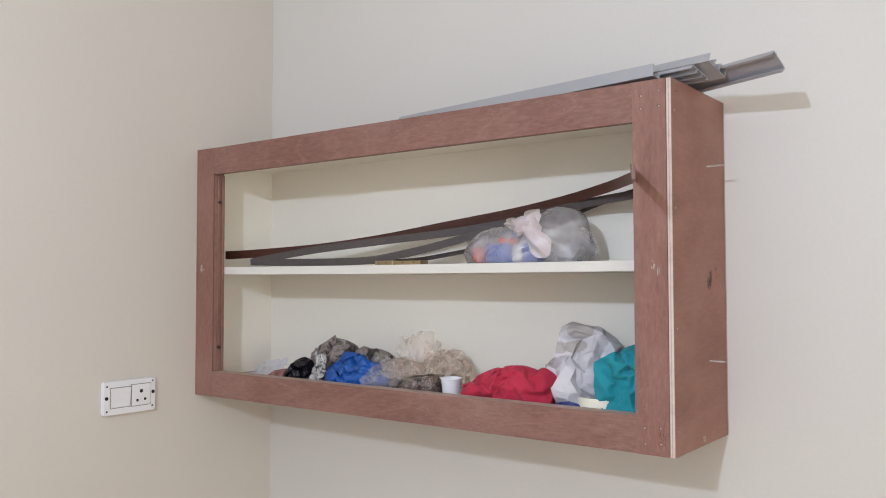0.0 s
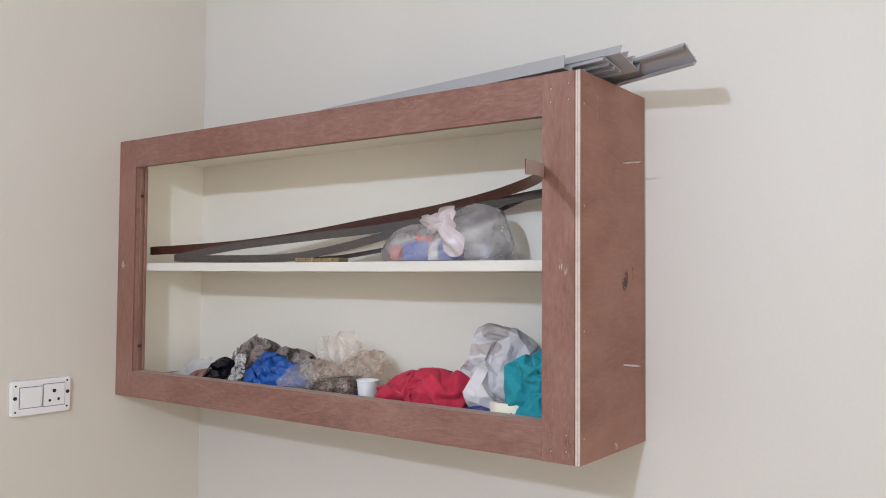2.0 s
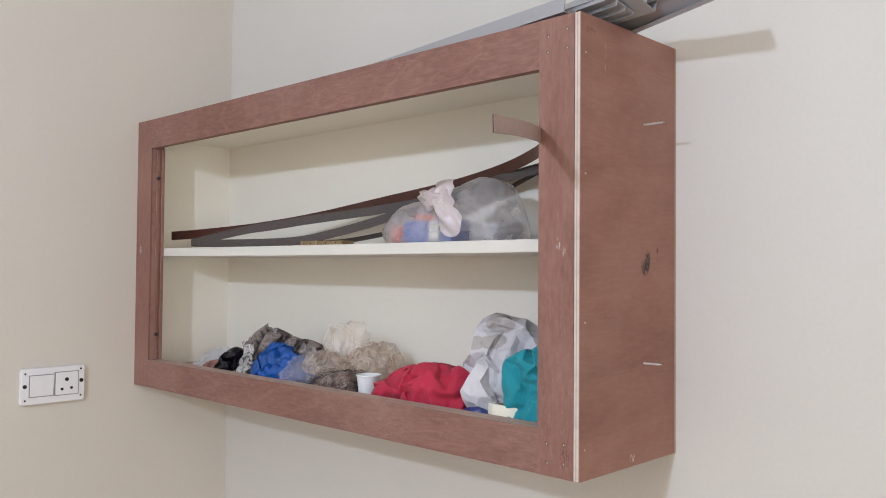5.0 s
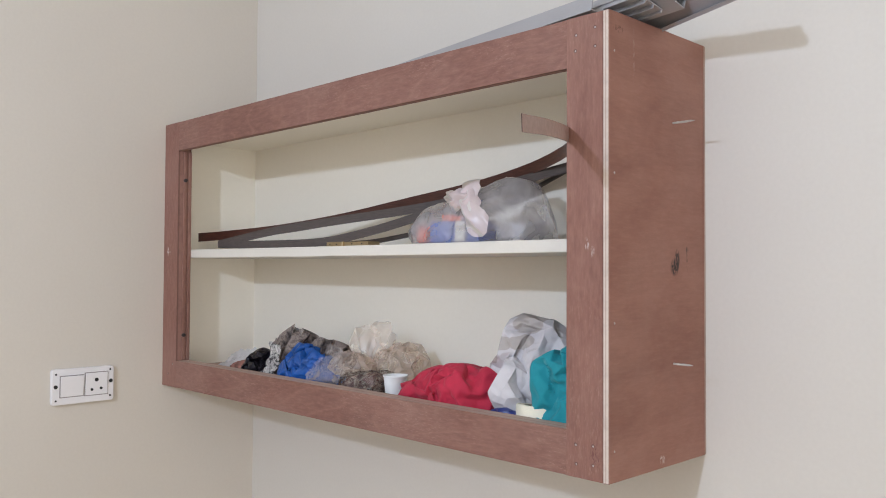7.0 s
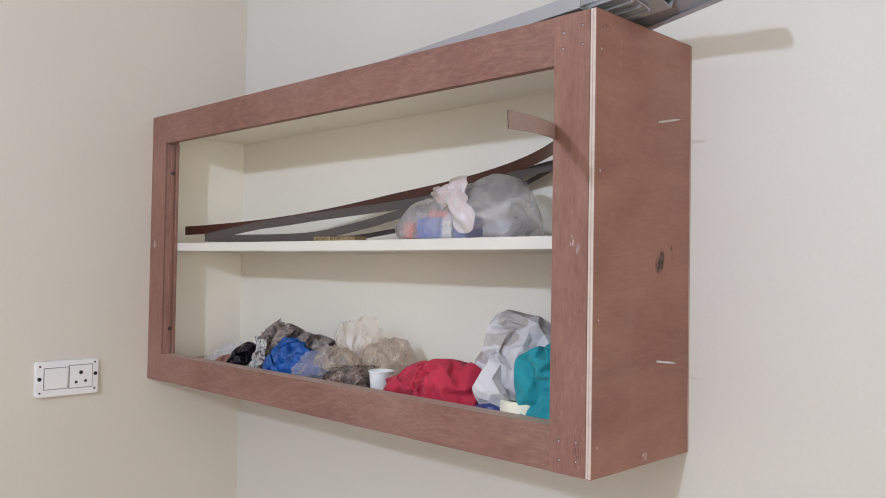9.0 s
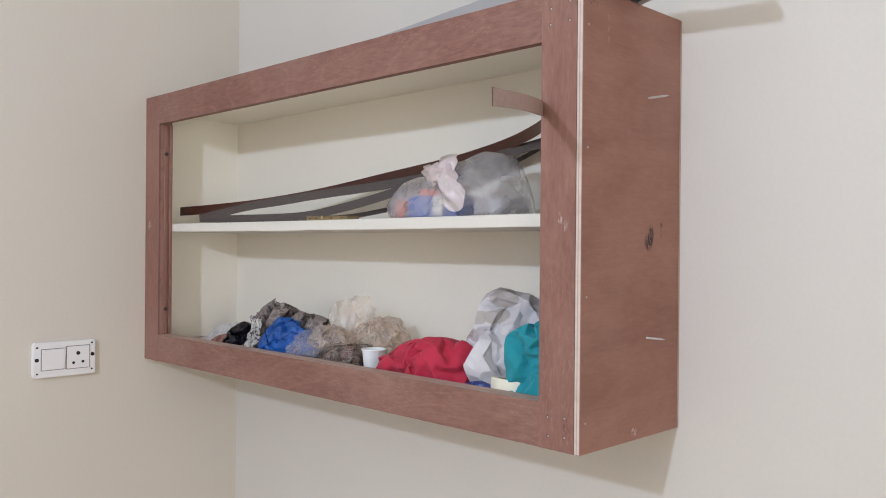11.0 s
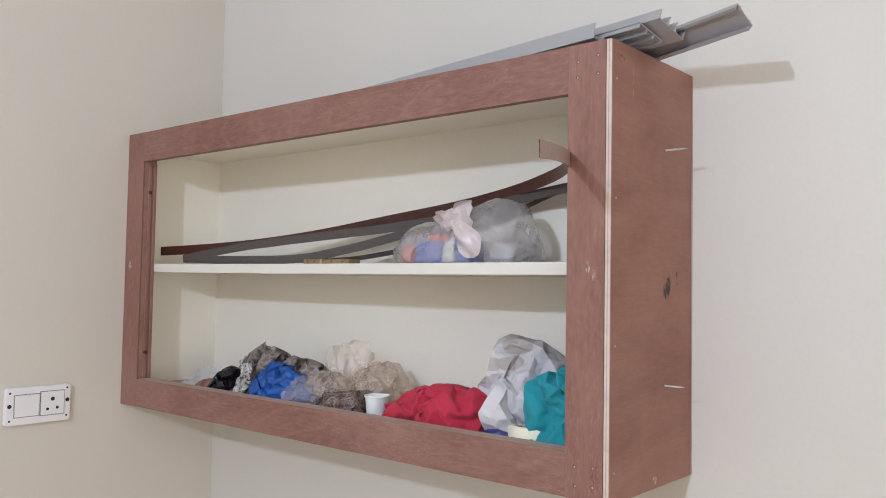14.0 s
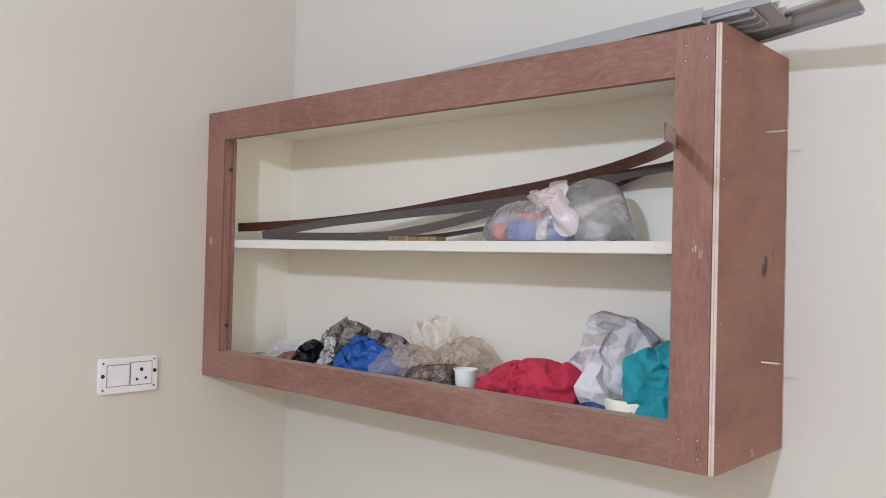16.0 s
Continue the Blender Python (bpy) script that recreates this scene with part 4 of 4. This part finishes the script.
def packet(name, cx, cy, cz, sx, sy, sz, turn, mat, label, level=0.004):
    bm = box(-sx / 2, sx / 2, -sy / 2, sy / 2, -sz / 2, sz / 2, level, 2)
    bmesh.ops.transform(bm, matrix=pose(cx, cy, cz, *turn), verts=bm.verts)
    return tagged(obj(name, bm, mat), label, "packet", "packets in the tied bag")


packet("small_packet", 0.864, -0.138, S + 0.020, 0.104, 0.055, 0.037, (0, 0, 6), BLUE_BOX, "blue printed packet inside the translucent bag")
packet("small_packet", 0.794, -0.148, S + 0.0165, 0.024, 0.04, 0.030, (0, 12, -8), ORANGE, "orange packet inside the translucent bag")
packet("small_packet", 0.886, -0.1685, S + 0.020, 0.020, 0.004, 0.034, (0, 0, 6), LABEL, "white and yellow label card inside the translucent bag", 0.001)
packet("small_packet", 0.858, -0.145, S + 0.043, 0.04, 0.04, 0.010, (0, 4, 10), ORANGE, "flat orange packet inside the translucent bag", 0.002)
packet("small_packet", 0.960, -0.095, S + 0.018, 0.07, 0.07, 0.034, (0, 0, -14), GREY_PACK, "grey packet inside the translucent bag", 0.008)

# ---- lower deck, from the wall outwards ----
DK = DECK + 0.0003


def at(x, y, z):
    return (x, y, D + z)


tagged(obj("film_scrap", creased_sheet([at(0.085, -0.150, -0.010), at(0.205, -0.155, -0.010), at(0.190, -0.110, 0.034), at(0.10, -0.10, 0.026)], 0.007, 34, 2, ragged=0.1), WHITE_FILM, None, "", True), "crumpled scrap of white translucent film", "plastic scrap")
tagged(obj("wrapper_scrap", crumple(at(0.222, -0.17, 0.0), [wedge([(0.188, -0.012), (0.191, 0.001), (0.206, 0.013), (0.255, 0.022), (0.262, -0.012)], -0.198, -0.17, -0.14)], DK, 1.35, 2, 11, 0.45, 0.03, None, 0, 3), TERRACOTTA, None, "", True), "crumpled terracotta coloured wrapper scrap", "wrapper")
tagged(obj("black_bag", crumple(at(0.288, -0.168, 0.012), [wedge([(0.242, -0.012), (0.248, 0.012), (0.279, 0.043), (0.305, 0.051), (0.325, 0.045), (0.334, 0.027), (0.322, -0.012)], -0.204, -0.17, -0.13)], DK, 1.5, 3, 12, 0.5, 0.01, None, 1, 3), BLACK_PLASTIC, None, "", True), "crumpled glossy black plastic bag", "plastic bag")


def newspaper(outline, depth, seed, label, flaps):
    """A sheet of newspaper crushed into a loose, sharply creased heap, with torn flaps standing out of it."""
    front, middle, back = depth
    cx = sum(x for x, z in outline) / len(outline)
    top = thing("newspaper", label, "newspaper")
    part("sheet", crumple(at(cx, middle, 0.03), [wedge(outline, front, middle, back)], DK, 1.6, 3, seed, 0.42, 0.004, (0.29, 0.58, -0.2, -0.01), 0, 2, 0.006, (1.06, 1.03), 0.2), NEWS, top)
    for corners, pale, turn in flaps:
        part("flap", creased_sheet([at(*p) for p in corners], 0.006, 45, turn, 16, 16, 0.35), NEWS_GREY if pale else NEWS, top, "torn newspaper flap")
    return top


newspaper([(0.308, 0.03), (0.314, 0.066), (0.364, 0.106), (0.402, 0.099), (0.440, 0.074), (0.45, -0.012), (0.325, -0.012)], (-0.168, -0.14, -0.09), 3, "peaked crumpled sheet of printed newspaper",
          [([(0.372, -0.150, 0.060), (0.408, -0.150, 0.056), (0.410, -0.138, 0.090), (0.380, -0.138, 0.096)], True, 3), ([(0.318, -0.160, 0.030), (0.352, -0.165, 0.032), (0.362, -0.15, 0.076), (0.312, -0.145, 0.066)], False, 6)])
newspaper([(0.425, 0.04), (0.438, 0.080), (0.474, 0.074), (0.497, 0.079), (0.541, 0.062), (0.556, 0.034), (0.56, -0.012), (0.42, -0.012)], (-0.162, -0.13, -0.08), 5, "crumpled piece of printed newspaper",
          [([(0.495, -0.160, 0.030), (0.53, -0.165, 0.022), (0.548, -0.14, 0.056), (0.502, -0.14, 0.072)], True, 8)])
strip = thing("newspaper", "narrow folded strip of bold printed newspaper", "newspaper")
part("sheet", creased_sheet([at(0.338, -0.198, -0.004), at(0.384, -0.198, -0.004), at(0.392, -0.182, 0.034), at(0.368, -0.190, 0.040)], 0.005, 50, 4, 20, 20, 0.15), NEWS_PALE, strip)
part("sheet", creased_sheet([at(0.366, -0.190, 0.030), at(0.390, -0.182, 0.032), at(0.388, -0.178, 0.062), at(0.356, -0.186, 0.068)], 0.004, 50, 7, 20, 20, 0.3), NEWS_PALE, strip)
# darker sheet added for the shadow beside and behind the strip
part("shade_sheet", creased_sheet([at(0.376, -0.186, -0.008), at(0.402, -0.176, -0.008), at(0.400, -0.160, 0.048), at(0.384, -0.172, 0.044)], 0.006, 45, 9, 16, 16, 0.2), NEWS, strip, "dark printed sheet standing in for the shade behind the strip")
tagged(obj("blue_bag", crumple(at(0.47, -0.172, 0.018), [wedge([(0.366, -0.012), (0.364, 0.0), (0.390, 0.024), (0.398, 0.050), (0.443, 0.074), (0.462, 0.072), (0.539, 0.050), (0.56, 0.02), (0.56, -0.012)], -0.212, -0.172, -0.12, 0.45), wedge([(0.50, -0.012), (0.52, 0.045), (0.585, 0.034), (0.615, 0.002), (0.615, -0.012)], -0.212, -0.185, -0.14)], DK, 1.3, 3, 21, 0.62, 0.01, (0.3, 0.7, -0.212, -0.09), 1, 3, 0.008, (1.09, 1.05), 0.2), BLUE_PLASTIC, None, "", "soft"), "crumpled bright blue plastic bag", "plastic bag")


def film_fan(neck, rim, pleats, depth, seed, low=-9.0):
    """Thin film gathered at a neck and spread to a wavy rim, with pleats running between."""
    edge = smooth_path([at(*p) for p in rim], 16)
    a, last = Vector(at(*neck)), len(edge) - 1

    def point(u, v):
        k = v * last
        i = min(int(k), last - 1)
        r = edge[i].lerp(edge[i + 1], k - i)
        p = a.lerp(r, u)
        p.y += depth * (0.25 + u) * math.sin(u * 2.6) * math.sin(v * pleats + seed + 2.2 * noise.noise((v * 4, seed, 0))) - 0.010 * math.sin(math.pi * u) * math.sin(math.pi * v)
        p += Vector((0.003, 0.004, 0.003)) * (noise.noise((u * 5, v * 9, seed)) * u * 1.5)
        p += (r - a).normalized() * (0.005 * u * u * noise.noise((v * 11, seed, 4)))
        return Vector((p.x, max(p.y, -0.2125), max(p.z, DK + 0.001)))

    return sheet(point, 28, 72)


clear = thing("clear_bag", "crumpled clear plastic bag with its mouth over the blue bag", "plastic bag")
part("mouth", film_fan((0.632, -0.198, 0.036), ((0.600, -0.200, 0.056), (0.563, -0.204, 0.053), (0.535, -0.206, 0.036), (0.514, -0.208, 0.013), (0.545, -0.211, 0.008), (0.588, -0.212, 0.000), (0.618, -0.211, 0.006)), 15, 0.005, 2), CLEAR_FILM, clear, "", "soft")
part("film", crumple(at(0.605, -0.168, 0.036), [wedge([(0.545, 0.028), (0.550, 0.046), (0.573, 0.060), (0.598, 0.068), (0.646, 0.056), (0.664, 0.030), (0.60, 0.018)], -0.197, -0.17, -0.135)], DK, 1.3, 3, 51, 0.5, 0.012, None, 1, 3, 0.008, (1.03, 1.01), 0.1), BEIGE_FILM, clear, "", "soft")
beige = thing("beige_bag", "tall crumpled beige translucent plastic bag", "plastic bag")
part("film", crumple(at(0.665, -0.10, 0.035), [wedge([(0.600, -0.012), (0.598, 0.050), (0.634, 0.074), (0.662, 0.082), (0.684, 0.084), (0.704, 0.062), (0.710, 0.050), (0.702, -0.012)], -0.145, -0.10, -0.05, 0.75, 0.9)], DK, 1.22, 3, 25, 0.74, 0.012, (0.5, 0.76, -0.17, -0.01), 1, 3, 0.008, (1.03, 1.01), 0.10), BEIGE_FILM, beige, "", "soft")


for rim, pleats, seed in ((((0.604, -0.136, 0.030), (0.572, -0.134, 0.056), (0.556, -0.130, 0.082), (0.560, -0.126, 0.104), (0.584, -0.124, 0.108), (0.612, -0.128, 0.114), (0.636, -0.124, 0.096), (0.660, -0.122, 0.074)), 17, 1),
                          (((0.590, -0.110, 0.040), (0.560, -0.100, 0.070), (0.572, -0.095, 0.104), (0.604, -0.092, 0.119), (0.630, -0.092, 0.104), (0.658, -0.096, 0.086), (0.678, -0.10, 0.066)), 14, 5)):
    part("mouth", film_fan((0.622, -0.135 + 0.02 * (seed > 3), 0.030), rim, pleats, 0.006, seed), BEIGE_FILM, beige, "flared mouth of the bag", "soft")
lump_bag = thing("food_bag", "clear plastic bag of dark brown lumps", "plastic bag")
part("film", crumple(at(0.655, -0.172, 0.010), [wedge([(0.606, -0.012), (0.606, 0.024), (0.65, 0.030), (0.690, 0.038), (0.704, 0.034), (0.704, -0.012)], -0.2115, -0.185, -0.13, 1.0, 0.9)], DK, 1.06, 2, 27, 0.9, 0.03, (0.603, 0.704, -0.212, -0.08), 0, 4), FOOD_FILM, lump_bag, "", "soft")
part("filling", crumple(at(0.655, -0.172, 0.008), [wedge([(0.612, -0.012), (0.612, 0.016), (0.65, 0.026), (0.685, 0.034), (0.698, 0.030), (0.698, -0.012)], -0.205, -0.182, -0.14, 1.0, 0.9)], DK, 1.45, 3, 29, 0.55, 0.01, (0.607, 0.700, -0.208, -0.1), 0, 3), BROWN_LUMPS, lump_bag, "dark brown lumps")


def paper_cup(x, y):
    t, b, h = 0.0222, 0.0168, 0.0437
    prof = [(0.0005, 0.003), (b - 0.001, 0.003), (b - 0.0006, 0.0), (b, 0.0), (t - 0.0012, h - 0.003), (t, h - 0.003), (t + 0.0007, h - 0.0015), (t, h), (t - 0.0012, h - 0.0006), (t - 0.0014, h - 0.003), (b - 0.0004, 0.0045), (0.0005, 0.0045)]
    return tagged(obj("paper_cup", lathe(prof, (x, y, DK)), CUP, None, "", True), "small white paper cup with a rolled rim", "cup")


paper_cup(0.729, -0.168)
tagged(obj("red_bag", crumple(at(0.868, -0.165, 0.020), [wedge([(0.780, -0.012), (0.798, 0.046), (0.824, 0.055), (0.864, 0.058), (0.889, 0.069), (0.927, 0.060), (0.956, 0.040), (0.960, -0.012)], -0.2125, -0.172, -0.10, 0.82, 0.8), wedge([(0.915, -0.012), (0.922, 0.050), (0.938, 0.071), (0.958, 0.069), (0.964, 0.03), (0.964, -0.012)], -0.185, -0.165, -0.12), wedge([(0.736, -0.011), (0.736, 0.001), (0.750, 0.020), (0.775, 0.026), (0.84, 0.046), (0.86, -0.012)], -0.2125, -0.203, -0.192, 1.0, 0.95)], DK, 1.22, 3, 33, 0.74, 0.012, (0.7, 1.0, -0.2125, -0.05), 1, 3, 0.005, (1.06, 1.03), 0.14), RED, None, "", "soft"), "crumpled red non-woven cloth bag", "cloth bag")
paper = thing("crumpled_paper", "large crumpled white paper leaning against the wall", "paper")
paper_bm = crumple(at(1.0, -0.120, 0.06), [wedge([(0.940, -0.012), (0.918, 0.045), (0.928, 0.080), (0.946, 0.127), (0.948, 0.146), (0.979, 0.152), (1.016, 0.149), (1.046, 0.134), (1.068, 0.112), (1.078, 0.05), (1.07, -0.012)], -0.170, -0.115, -0.05, 0.75, 0.85), wedge([(0.968, -0.012), (0.960, 0.050), (0.992, 0.085), (1.02, 0.070), (1.03, -0.012)], -0.198, -0.172, -0.10, 0.85, 1.0)], DK, 1.17, 2, 37, 0.74, 0.010, (0.905, 1.12, -0.2125, -0.006), 1, 4, 0.005, (1.07, 1.025), 0.12)
part("sheet", paper_bm, PAPER, paper, "", True)
tagged(obj("dark_slab", box(1.045, 1.2, -0.212, -0.12, DK, DK + 0.003, 0.001), plain("dark_brown_slab", (0.06, 0.03, 0.025), 0.5)), "flat dark brown piece under the tape roll", "offcut")
tagged(obj("blue_wrapper", blob((1.01, -0.2, D), [(1.01, -0.2, D, 0.03, 0.011, 0.010)], DK, (), [(0.003, 60, (1, 1, 1))], 4, 41, limit=(0.9, 1.1, -0.2125, -0.1)), NAVY), "flat navy blue wrapper under the paper", "wrapper")


def tape_roll():
    r, q, h, b = 0.044, 0.033, 0.021, 0.0012
    prof = [(q, b), (q + b, 0), (r - b, 0), (r, b), (r, h - b), (r - b, h), (q + b, h), (q, h - b), (q, b)]
    bm = lathe(prof, (0, 0, 0), 56)
    for f in bm.faces:
        if (f.calc_center_median().xy).length < q + 0.0004:
            f.material_index = 1
    bmesh.ops.transform(bm, matrix=pose(1.062, -0.1705, DK + 0.0085, -7, 0, 0), verts=bm.verts)
    return tagged(obj("tape_roll", bm, (TAPE, CARD), None, "", True), "cream masking tape roll lying flat", "tape roll")


tape_roll()
teal = thing("teal_bag", "crumpled teal non-woven cloth bag with a stitched seam", "cloth bag")
teal_bm = crumple(at(1.13, -0.165, 0.055), [wedge([(1.060, 0.084), (1.057, 0.072), (1.061, 0.040), (1.066, 0.022), (1.086, -0.005), (1.11, -0.012), (1.2, -0.012), (1.2, 0.15), (1.125, 0.119), (1.093, 0.102)], -0.2125, -0.192, -0.09, 1.0, 0.9)], DK + 0.002, 1.2, 3, 44, 0.74, 0.012, (1.0, 1.208, -0.2128, -0.02), 1, 3, 0.004, (1.05, 1.02), 0.12)
spots = []
for i in range(9):
    for k in (0, 1):
        x, z = 1.092 + 0.004 * k + 0.0008 * i, D + 0.084 - 0.0048 * i
        near = [v.co for v in teal_bm.verts if abs(v.co.x - x) < 0.004 and abs(v.co.z - z) < 0.004]
        if near:
            spots.append(Vector((x, min(p.y for p in near) - 0.0002, z)))
part("cloth", teal_bm, TEAL, teal, "", "soft")
for p in spots:
    part("stitch", cylinder(pose(p.x, p.y, p.z, 90, 0, 0), 0.0009, 0.0012, 6), TEAL_STITCH, teal)
